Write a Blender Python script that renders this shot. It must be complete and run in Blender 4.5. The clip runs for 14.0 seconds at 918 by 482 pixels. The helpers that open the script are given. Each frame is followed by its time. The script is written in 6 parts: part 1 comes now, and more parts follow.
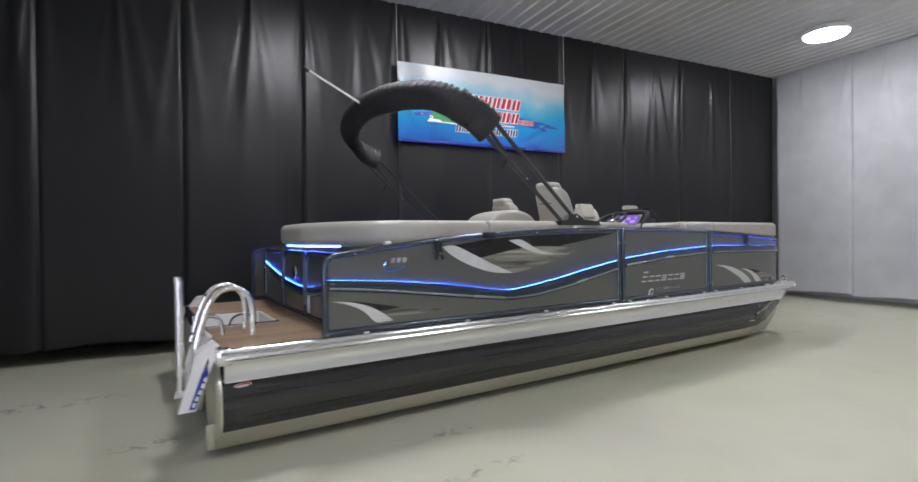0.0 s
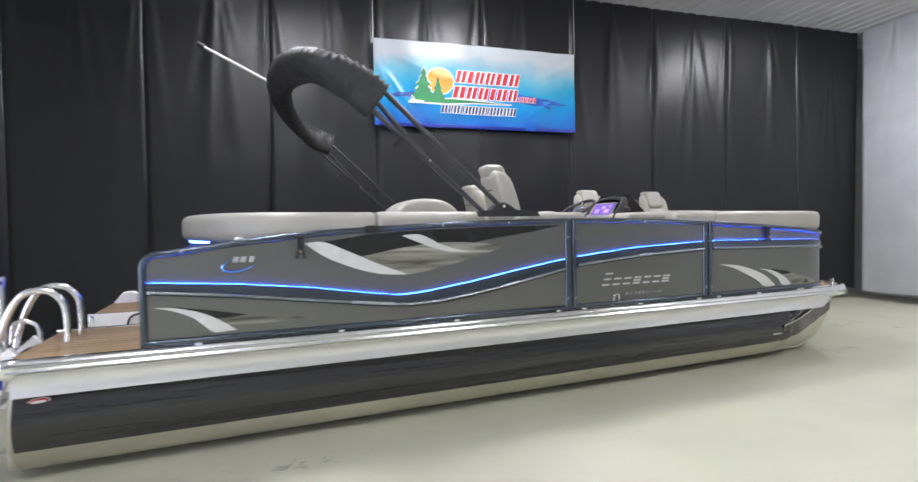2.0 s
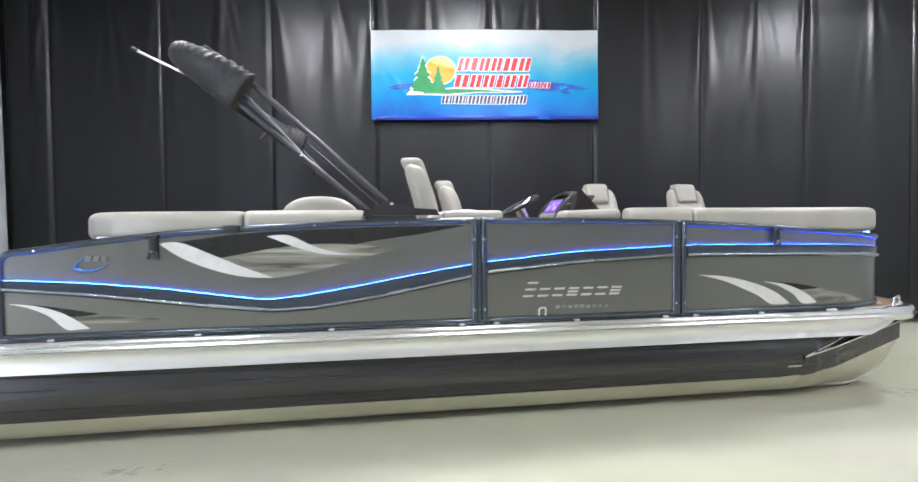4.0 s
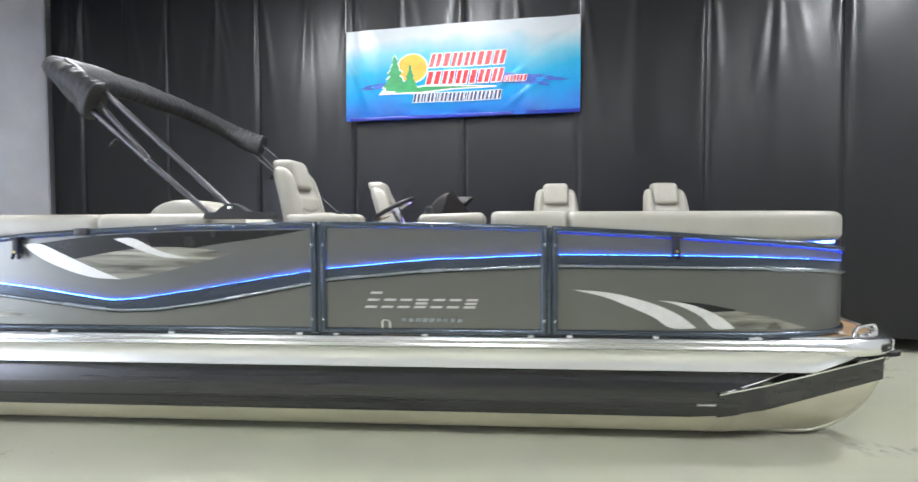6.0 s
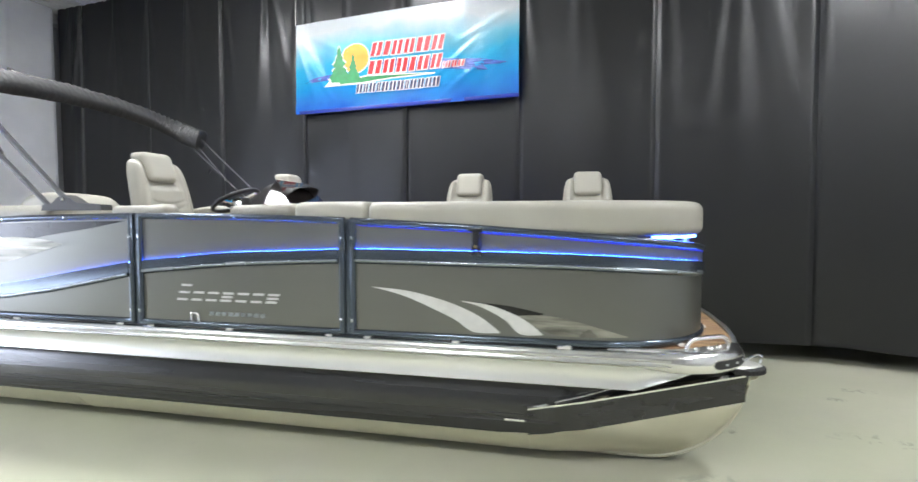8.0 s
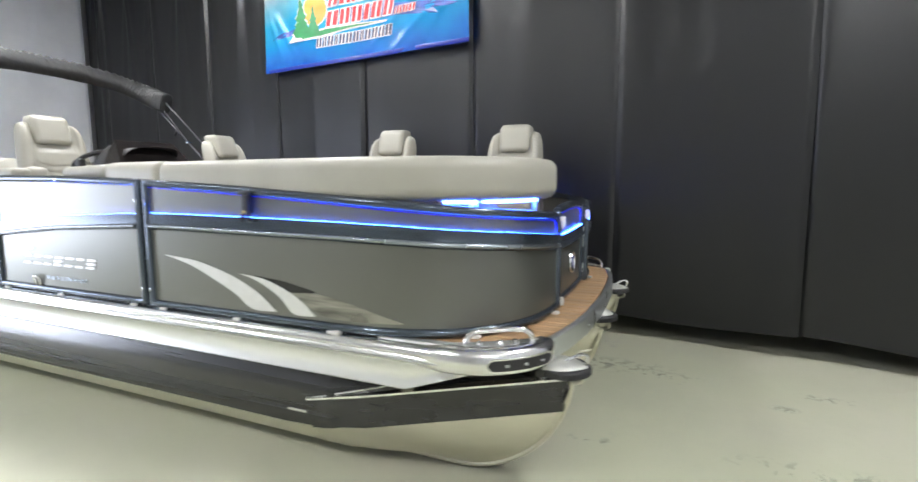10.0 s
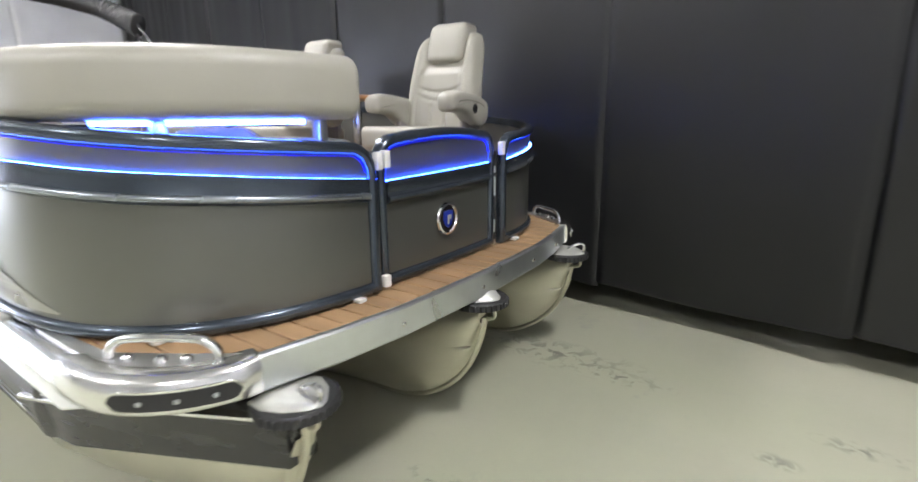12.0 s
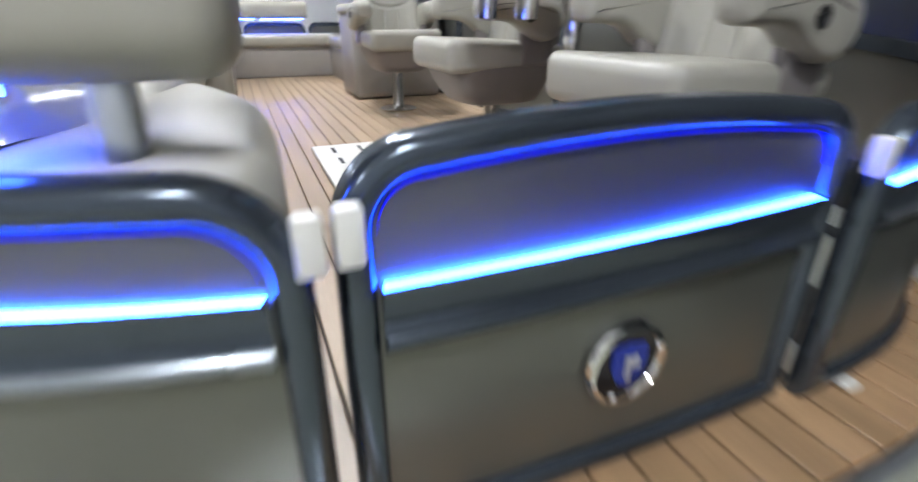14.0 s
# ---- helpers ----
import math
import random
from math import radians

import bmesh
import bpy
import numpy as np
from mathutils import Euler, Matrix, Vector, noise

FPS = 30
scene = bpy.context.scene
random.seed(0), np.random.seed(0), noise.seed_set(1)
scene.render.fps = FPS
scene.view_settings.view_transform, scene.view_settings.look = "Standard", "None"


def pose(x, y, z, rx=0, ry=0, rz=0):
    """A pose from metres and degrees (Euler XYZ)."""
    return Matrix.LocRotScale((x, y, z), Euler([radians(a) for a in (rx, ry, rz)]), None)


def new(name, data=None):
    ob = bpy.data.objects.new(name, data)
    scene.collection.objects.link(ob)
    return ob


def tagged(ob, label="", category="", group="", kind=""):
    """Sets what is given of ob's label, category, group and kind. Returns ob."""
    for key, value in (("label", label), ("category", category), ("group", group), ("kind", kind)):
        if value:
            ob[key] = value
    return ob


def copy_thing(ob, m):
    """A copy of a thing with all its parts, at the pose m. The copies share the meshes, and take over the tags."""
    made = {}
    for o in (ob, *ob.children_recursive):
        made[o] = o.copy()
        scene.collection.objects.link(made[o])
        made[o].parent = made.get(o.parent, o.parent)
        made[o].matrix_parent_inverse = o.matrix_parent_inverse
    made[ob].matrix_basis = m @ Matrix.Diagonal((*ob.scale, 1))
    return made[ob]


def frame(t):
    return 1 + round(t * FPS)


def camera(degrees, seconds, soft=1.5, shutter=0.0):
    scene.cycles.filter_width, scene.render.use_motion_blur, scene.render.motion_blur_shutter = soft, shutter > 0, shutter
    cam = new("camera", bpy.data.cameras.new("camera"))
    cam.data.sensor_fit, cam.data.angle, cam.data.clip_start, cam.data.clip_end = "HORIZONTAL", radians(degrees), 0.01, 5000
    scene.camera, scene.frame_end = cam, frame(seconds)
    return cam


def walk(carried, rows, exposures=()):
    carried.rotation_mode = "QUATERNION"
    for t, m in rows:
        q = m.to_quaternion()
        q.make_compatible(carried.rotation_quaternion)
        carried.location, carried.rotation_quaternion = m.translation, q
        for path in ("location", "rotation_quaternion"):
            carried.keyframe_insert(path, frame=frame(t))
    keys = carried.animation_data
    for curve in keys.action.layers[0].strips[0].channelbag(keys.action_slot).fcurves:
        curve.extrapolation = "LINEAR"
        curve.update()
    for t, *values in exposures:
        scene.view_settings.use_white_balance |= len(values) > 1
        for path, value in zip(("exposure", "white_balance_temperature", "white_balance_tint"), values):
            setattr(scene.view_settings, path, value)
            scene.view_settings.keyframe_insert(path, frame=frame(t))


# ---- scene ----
cam = camera(84.6, 14.0, shutter=0.8)
METRES, EYE, TILT, LEAN, TURN = 12.0, 1.44, 0.0, 0.0, -32.6
ROWS = [
    (0.0, 0.0, 0.0, 0.0, -0.01, -0.5, 0.67),
    (0.5, 0.0284, 0.015, 0.0003, 1.86, -1.04, 0.79),
    (1.0, 0.0567, 0.0341, 0.001, 4.28, -1.18, 0.86),
    (1.5, 0.0895, 0.0517, 0.0017, 7.09, -1.34, 0.86),
    (2.0, 0.1208, 0.0707, 0.0014, 9.92, -1.59, 0.79),
    (2.5, 0.1533, 0.0887, 0.0016, 12.53, -1.59, 0.73),
    (3.0, 0.1853, 0.108, 0.0015, 16.68, -1.77, 0.68),
    (5.5, 0.3386, 0.2157, 0.0043, 33.2, -1.82, 0.24),
    (6.0, 0.3676, 0.2445, 0.0045, 36.36, -1.87, 0.16),
    (6.5, 0.3967, 0.2688, 0.0049, 38.48, -1.9, 0.12),
    (7.0, 0.4196, 0.295, 0.0028, 40.93, -1.88, 0.02),
    (7.5, 0.4436, 0.324, 0.0031, 42.84, -2.01, 0.03),
    (10.0, 0.523, 0.4855, 0.002, 56.1, -6.73, 0.2),
    (10.5, 0.5275, 0.518, 0.0013, 57.82, -7.76, 0.24),
    (11.0, 0.5225, 0.5509, -0.0023, 60.65, -9.5, 0.14),
    (11.5, 0.5154, 0.5873, -0.0052, 63.24, -11.09, 0.52),
    (12.0, 0.5031, 0.6184, -0.0051, 67.73, -13.77, 0.54),
    (12.5, 0.4811, 0.6438, -0.0064, 74.16, -16.81, 0.57),
    (13.0, 0.453, 0.6596, -0.0065, 81.33, -19.5, 0.51),
    (13.5, 0.4256, 0.6679, -0.004, 91.66, -21.54, 0.23),
    (14.0, 0.3917, 0.6695, -0.0009, 100.03, -24.19, -0.11),
]
EXPOSURES = [(0.0, -0.76, 6150, 20), (0.6, -0.27, 6150, 20), (1.5, -0.28, 6120, 20), (3.0, -0.02, 6100, 18), (6.5, 0.12, 6150, 14), (9.0, 0.1, 6250, 13),
             (11.0, 0.1, 6350, 14), (12.5, 0.22, 6400, 16), (13.3, 0.2, 6200, 15), (14.0, 0.05, 6050, 14)]
walk(cam, [(t, pose(0, 0, EYE, TILT, LEAN, TURN) @ pose(METRES * x, METRES * y, METRES * z, 90 + pitch, roll, yaw)) for t, x, y, z, yaw, pitch, roll in ROWS], EXPOSURES)

# ---- light ----
world = bpy.data.worlds.new("hall_world")
scene.world = world
world.use_nodes = True
world.node_tree.nodes["Background"].inputs[0].default_value = (0.5, 0.55, 0.6, 1)
world.node_tree.nodes["Background"].inputs[1].default_value = 0.02
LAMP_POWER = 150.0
LED_POWER = 80.0

MID = 4.70          # the boat's centre line
DECK = 0.755
CEIL = 5.0


# ---- materials ----
def mat(name, color, rough=0.5, metal=0.0, var=0.12, scale=6.0, bump=0.0, bump_scale=60.0, coat=0.0, stretch=(1, 1, 1), random_obj=0.0, rough_var=0.08, detail=6):
    m = bpy.data.materials.new(name)
    m.use_nodes = True
    nt = m.node_tree
    n, l = nt.nodes, nt.links
    b = n["Principled BSDF"]
    b.inputs["Roughness"].default_value = rough
    b.inputs["Metallic"].default_value = metal
    b.inputs["Coat Weight"].default_value = coat
    b.inputs["Coat Roughness"].default_value = 0.08
    tc = n.new("ShaderNodeTexCoord")
    mp = n.new("ShaderNodeMapping")
    mp.inputs["Scale"].default_value = stretch
    l.new(tc.outputs["Object"], mp.inputs["Vector"])
    big = n.new("ShaderNodeTexNoise")
    big.inputs["Scale"].default_value = scale
    big.inputs["Detail"].default_value = detail
    l.new(mp.outputs[0], big.inputs["Vector"])
    ramp = n.new("ShaderNodeMapRange")
    ramp.inputs["From Min"].default_value = 0.3
    ramp.inputs["From Max"].default_value = 0.7
    ramp.inputs["To Min"].default_value = 1 - var
    ramp.inputs["To Max"].default_value = 1 + var
    l.new(big.outputs[0], ramp.inputs["Value"])
    mul = n.new("ShaderNodeMix")
    mul.data_type, mul.blend_type = "RGBA", "MULTIPLY"
    mul.inputs["Factor"].default_value = 1
    mul.inputs["A"].default_value = (*color, 1)
    l.new(ramp.outputs[0], mul.inputs["B"])
    last = mul.outputs["Result"]
    if random_obj:
        oi = n.new("ShaderNodeObjectInfo")
        r2 = n.new("ShaderNodeMapRange")
        r2.inputs["To Min"].default_value = 1 - random_obj
        r2.inputs["To Max"].default_value = 1 + random_obj
        l.new(oi.outputs["Random"], r2.inputs["Value"])
        m2 = n.new("ShaderNodeMix")
        m2.data_type, m2.blend_type = "RGBA", "MULTIPLY"
        m2.inputs["Factor"].default_value = 1
        l.new(last, m2.inputs["A"])
        l.new(r2.outputs[0], m2.inputs["B"])
        last = m2.outputs["Result"]
    l.new(last, b.inputs["Base Color"])
    rr = n.new("ShaderNodeMapRange")
    rr.inputs["To Min"].default_value = max(0.02, rough - rough_var)
    rr.inputs["To Max"].default_value = min(1, rough + rough_var)
    l.new(big.outputs[0], rr.inputs["Value"])
    l.new(rr.outputs[0], b.inputs["Roughness"])
    if bump:
        fine = n.new("ShaderNodeTexNoise")
        fine.inputs["Scale"].default_value = bump_scale
        fine.inputs["Detail"].default_value = 4
        l.new(mp.outputs[0], fine.inputs["Vector"])
        bp = n.new("ShaderNodeBump")
        bp.inputs["Strength"].default_value = bump
        bp.inputs["Distance"].default_value = 0.01
        l.new(fine.outputs[0], bp.inputs["Height"])
        l.new(bp.outputs[0], b.inputs["Normal"])
    return m


def glow(name, color, power):
    m = bpy.data.materials.new(name)
    m.use_nodes = True
    b = m.node_tree.nodes["Principled BSDF"]
    b.inputs["Base Color"].default_value = (*color, 1)
    b.inputs["Emission Color"].default_value = (*color, 1)
    b.inputs["Emission Strength"].default_value = power
    return m


def concrete():
    m = mat("concrete", (0.435, 0.445, 0.328), 0.5, 0, 0.05, 0.6, 0.05, 30)
    n, l = m.node_tree.nodes, m.node_tree.links
    b = n["Principled BSDF"]
    base = b.inputs["Base Color"].links[0].from_socket
    tc = n["Texture Coordinate"]
    st = n.new("ShaderNodeTexNoise")
    st.inputs["Scale"].default_value = 1.7
    st.inputs["Detail"].default_value = 8
    st.inputs["Roughness"].default_value = 0.7
    st.inputs["Distortion"].default_value = 0.6
    l.new(tc.outputs["Object"], st.inputs["Vector"])
    ms = n.new("ShaderNodeMapRange")
    ms.inputs["From Min"].default_value = 0.62
    ms.inputs["From Max"].default_value = 0.74
    l.new(st.outputs[0], ms.inputs["Value"])
    dk = n.new("ShaderNodeMix")
    dk.data_type = "RGBA"
    l.new(ms.outputs[0], dk.inputs["Factor"])
    l.new(base, dk.inputs["A"])
    dk.inputs["B"].default_value = (0.36, 0.36, 0.30, 1)
    last = dk.outputs["Result"]
    # broad drifts between a greener and a greyer tone, and fine dark specks
    for scale, lo, hi, tone, amount in ((0.33, 0.40, 0.62, (0.46, 0.445, 0.365), 0.85), (1.1, 0.48, 0.70, (0.385, 0.385, 0.30), 0.55), (42.0, 0.69, 0.76, (0.24, 0.235, 0.19), 0.6)):
        nz = n.new("ShaderNodeTexNoise")
        nz.inputs["Scale"].default_value = scale
        nz.inputs["Detail"].default_value = 5
        nz.inputs["Roughness"].default_value = 0.6
        l.new(tc.outputs["Object"], nz.inputs["Vector"])
        mr = n.new("ShaderNodeMapRange")
        mr.inputs["From Min"].default_value = lo
        mr.inputs["From Max"].default_value = hi
        mr.inputs["To Max"].default_value = amount
        l.new(nz.outputs[0], mr.inputs["Value"])
        mx = n.new("ShaderNodeMix")
        mx.data_type = "RGBA"
        l.new(mr.outputs[0], mx.inputs["Factor"])
        l.new(last, mx.inputs["A"])
        mx.inputs["B"].default_value = (*tone, 1)
        last = mx.outputs["Result"]
    # scuffed patches: centre, size along x and y, threshold of the breakup
    for (cx, cy), (sx, sy), cut, scale in (((7.95, 5.60), (0.32, 0.10), 0.51, 11.0), ((8.32, 5.53), (0.18, 0.05), 0.53, 16.0), ((9.40, 5.48), (0.11, 0.035), 0.50, 18.0), ((8.04, 4.33), (0.09, 0.03), 0.52, 16.0),
                                           ((9.11, 5.2), (0.05, 0.03), 0.46, 20.0), ((1.8, 2.56), (0.24, 0.06), 0.57, 9.0), ((0.04, 4.18), (0.16, 0.06), 0.50, 12.0), ((-0.76, 5.66), (0.4, 0.09), 0.5, 9.0),
                                           ((9.3, 4.4), (0.34, 0.07), 0.54, 12.0), ((9.83, 3.98), (0.16, 0.05), 0.54, 14.0), ((1.95, 3.2), (0.3, 0.07), 0.57, 10.0), ((7.9, 3.55), (0.20, 0.07), 0.54, 9.0)):
        mp = n.new("ShaderNodeMapping")
        mp.vector_type = "TEXTURE"
        mp.inputs["Location"].default_value = (cx, cy, 0)
        mp.inputs["Scale"].default_value = (sx * 2, sy * 2, 1)
        l.new(tc.outputs["Object"], mp.inputs["Vector"])
        gr = n.new("ShaderNodeTexGradient")
        gr.gradient_type = "SPHERICAL"
        l.new(mp.outputs[0], gr.inputs["Vector"])
        nz = n.new("ShaderNodeTexNoise")
        nz.inputs["Scale"].default_value = scale
        nz.inputs["Detail"].default_value = 6
        nz.inputs["Distortion"].default_value = 0.8
        l.new(tc.outputs["Object"], nz.inputs["Vector"])
        th = n.new("ShaderNodeMapRange")
        th.inputs["From Min"].default_value = cut
        th.inputs["From Max"].default_value = cut + 0.08
        l.new(nz.outputs[0], th.inputs["Value"])
        ml = n.new("ShaderNodeMath")
        ml.operation = "MULTIPLY"
        ml.use_clamp = True
        l.new(gr.outputs["Fac"], ml.inputs[0])
        l.new(th.outputs[0], ml.inputs[1])
        m3 = n.new("ShaderNodeMix")
        m3.data_type = "RGBA"
        l.new(ml.outputs[0], m3.inputs["Factor"])
        l.new(last, m3.inputs["A"])
        m3.inputs["B"].default_value = (0.19, 0.19, 0.15, 1)
        last = m3.outputs["Result"]
    l.new(last, b.inputs["Base Color"])
    return m


M_FLOOR = concrete()
M_CURTAIN = mat("black_vinyl_curtain", (0.018, 0.0185, 0.020), 0.36, 0, 0.08, 0.8, 0.10, 5, stretch=(1, 1, 0.4), rough_var=0.0, detail=1)
M_CURTAIN.node_tree.nodes["Principled BSDF"].inputs["Specular IOR Level"].default_value = 0.9
M_GREYCURTAIN = mat("grey_vinyl_curtain", (0.85, 0.86, 0.87), 0.5, 0, 0.06, 2.0, 0.05, 25)
M_WALL = mat("painted_wall", (0.52, 0.52, 0.51), 0.7, 0, 0.08, 1.5)
M_DARKWALL = mat("dark_wall", (0.04, 0.04, 0.04), 0.8, 0, 0.1, 1.5)
M_CEIL = mat("white_metal_ceiling", (0.60, 0.60, 0.58), 0.5, 0, 0.05, 1.0)
M_SKIN = mat("champagne_grey_panel", (0.170, 0.173, 0.157), 0.30, 0.70, 0.03, 0.6, rough_var=0.0, detail=0)
M_FRAME = mat("blue_grey_frame_paint", (0.082, 0.100, 0.124), 0.21, 0.74, 0.05, 3, rough_var=0.0, detail=1)
M_BLACKPAINT = mat("black_hull_paint", (0.010, 0.010, 0.011), 0.26, 0, 0.25, 14, 0.10, 30, stretch=(0.02, 1, 1), rough_var=0.16, detail=3)
M_BLACKPAINT.node_tree.nodes["Principled BSDF"].inputs["Specular IOR Level"].default_value = 0.8
M_ALU = mat("bare_aluminium", (0.60, 0.58, 0.48), 0.36, 0.9, 0.10, 5, 0.05, 90, stretch=(0.2, 1, 1))
M_SKIRT = mat("satin_aluminium", (0.80, 0.80, 0.79), 0.34, 0.95, 0.04, 8, 0.02, 120, stretch=(0.1, 1, 1))
M_BRIGHT = mat("polished_aluminium", (0.78, 0.78, 0.77), 0.2, 1.0, 0.04, 8, 0.02, 120, stretch=(0.1, 1, 1))
M_CHROME = mat("chrome", (0.85, 0.85, 0.86), 0.08, 1.0, 0.03, 8, rough_var=0.04)
M_CAP = mat("cast_aluminium", (0.62, 0.62, 0.58), 0.42, 0.62, 0.10, 14, 0.10, 120)
M_BRASS = mat("dull_brass", (0.42, 0.33, 0.12), 0.35, 0.9, 0.1, 12)
M_BEAM = mat("anodised_beam", (0.66, 0.69, 0.70), 0.30, 0.9, 0.08, 7, 0.04, 80)
M_VINYL = mat("cream_vinyl", (0.350, 0.338, 0.290), 0.42, 0, 0.05, 4, 0.06, 220)
M_VINYLDARK = mat("grey_vinyl_base", (0.29, 0.27, 0.25), 0.5, 0, 0.06, 4, 0.06, 220)
M_BUCKET = mat("taupe_vinyl", (0.20, 0.182, 0.175), 0.5, 0, 0.06, 4, 0.06, 220)
M_CANVAS = mat("black_canvas", (0.015, 0.015, 0.0155), 0.60, 0, 0.2, 12, 0.7, 26)
M_BLACKMETAL = mat("black_powder_coat", (0.010, 0.010, 0.011), 0.5, 0.0, 0.1, 9)
M_LEG = mat("black_anodised_tube", (0.075, 0.075, 0.08), 0.34, 0.8, 0.08, 9)
M_RUBBER = mat("black_rubber", (0.022, 0.022, 0.023), 0.6, 0, 0.15, 12, 0.1, 60)
M_TEAK = mat("teak_decking", (0.385, 0.245, 0.13), 0.46, 0, 0.22, 9, 0.12, 120, stretch=(0.12, 1, 1), random_obj=0.1)
# inner deck teak, its grazing sheen put into a paler colour
M_SHEENTEAK = mat("sheen_paled_decking", (0.375, 0.275, 0.18), 0.36, 0, 0.14, 9, 0.10, 160, stretch=(0.12, 1, 1), random_obj=0.05)
# the same decking in a darker tone for the stern planks
M_STERNTEAK = mat("darker_teak_decking", (0.27, 0.185, 0.105), 0.5, 0, 0.25, 9, 0.12, 120, stretch=(0.12, 1, 1), random_obj=0.15)
M_CAULK = mat("dark_caulk", (0.025, 0.02, 0.017), 0.7, 0, 0.1, 9)
M_WOOD = mat("varnished_wood", (0.34, 0.16, 0.06), 0.35, 0, 0.25, 10, 0.05, 120, stretch=(0.2, 1, 1))
M_WHITE = mat("white_plastic", (0.72, 0.71, 0.67), 0.4, 0, 0.04, 6)
M_WRAP = mat("glossy_white_film", (0.66, 0.66, 0.66), 0.22, 0, 0.04, 6)
M_SILVER = mat("silver_decal", (0.62, 0.62, 0.60), 0.4, 0.3, 0.06, 25)
M_BLACKDECAL = mat("black_decal", (0.012, 0.012, 0.012), 0.25, 0, 0.1, 9)

M_BADGE = mat("brushed_silver_lettering", (0.62, 0.62, 0.62), 0.3, 0.6, 0.08, 12)
M_SMOKE = mat("smoked_acrylic", (0.02, 0.017, 0.017), 0.03, 0, 0.1, 6, rough_var=0.01)
M_SMOKE.node_tree.nodes["Principled BSDF"].inputs["Specular IOR Level"].default_value = 0.28
M_BADGEBLUE = mat("blue_anodised_metal", (0.12, 0.26, 0.62), 0.2, 0.9, 0.05, 9)
M_BLUE = mat("blue_plastic", (0.012, 0.03, 0.28), 0.3, 0, 0.1, 9)
M_RED = mat("red_ink", (0.46, 0.014, 0.02), 0.4, 0, 0.08, 12)
M_INK = mat("navy_ink", (0.03, 0.05, 0.12), 0.4, 0, 0.08, 12)
M_GREEN = mat("green_ink", (0.02, 0.22, 0.07), 0.4, 0, 0.15, 12)
M_SUN = mat("orange_ink", (0.82, 0.31, 0.03), 0.4, 0, 0.15, 3)
M_WAVE = mat("blue_ink", (0.025, 0.09, 0.40), 0.4, 0, 0.3, 9)
M_WHITEINK = mat("white_ink", (0.75, 0.77, 0.78), 0.4, 0, 0.04, 9)
M_LED = glow("blue_led", (0.028, 0.115, 1.0), LED_POWER)
M_LEDDEEP = glow("deep_blue_led", (0.018, 0.078, 1.0), 1.1 * LED_POWER)
# paler metal that carries the ridge's highlight; also colours the small name bars
M_RIDGE = mat("ridge_highlight_name_metal", (0.30, 0.33, 0.36), 0.27, 0.9, 0.03, 2, rough_var=0.02, detail=0.5)
M_POD = mat("dark_dash_plastic", (0.015, 0.013, 0.013), 0.6, 0, 0.12, 8, 0.03, 150)
# stitch colour darkened to hold the shade inside a crease
M_SEAM = mat("shadowed_stitch", (0.10, 0.09, 0.08), 0.7, 0, 0.05, 8)
# glow that stands for blue reflected on the fence frames
M_DIMGLOW = glow("dim_blue_glow", (0.010, 0.016, 1.0), 0.62)
M_LEDWIDE = glow("bright_blue_led", (0.040, 0.115, 1.0), 58.0)
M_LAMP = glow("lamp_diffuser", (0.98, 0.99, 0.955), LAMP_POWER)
M_DAY = glow("daylight_haze", (0.82, 0.88, 1.0), 11.5)
M_SCREEN = glow("lit_dash_screen", (0.14, 0.07, 0.40), 0.30)
M_TILE = glow("lit_screen_tile", (0.42, 0.26, 0.80), 0.34)


def banner_cloth():
    m = mat("printed_banner", (0.3, 0.6, 0.9), 0.22, 0, 0.05, 3)
    n, l = m.node_tree.nodes, m.node_tree.links
    tc = n["Texture Coordinate"]
    sep = n.new("ShaderNodeSeparateXYZ")
    l.new(tc.outputs["Object"], sep.inputs[0])
    nz = n.new("ShaderNodeTexNoise")
    nz.inputs["Scale"].default_value = 1.6
    nz.inputs["Detail"].default_value = 5
    l.new(tc.outputs["Object"], nz.inputs["Vector"])
    mix = n.new("ShaderNodeMath")
    mix.operation = "MULTIPLY_ADD"
    mix.inputs[1].default_value = 0.5
    l.new(nz.outputs[0], mix.inputs[0])
    l.new(sep.outputs["Z"], mix.inputs[2])
    mr = n.new("ShaderNodeMapRange")
    mr.inputs["From Min"].default_value = -0.36
    mr.inputs["From Max"].default_value = 0.84
    l.new(mix.outputs[0], mr.inputs["Value"])
    cr = n.new("ShaderNodeValToRGB")
    e = cr.color_ramp.elements
    e[0].position, e[0].color = 0.0, (0.03, 0.16, 0.68, 1)
    e[1].position, e[1].color = 0.88, (0.80, 0.85, 0.87, 1)
    for pos, col in ((0.10, (0.05, 0.28, 0.80, 1)), (0.28, (0.025, 0.41, 0.84, 1)), (0.50, (0.055, 0.53, 0.82, 1)), (0.68, (0.25, 0.68, 0.84, 1))):
        k = e.new(pos)
        k.color = col
    l.new(mr.outputs[0], cr.inputs[0])
    l.new(cr.outputs[0], n["Principled BSDF"].inputs["Base Color"])
    n["Principled BSDF"].inputs["Specular IOR Level"].default_value = 0.34
    return m


M_BANNER = banner_cloth()


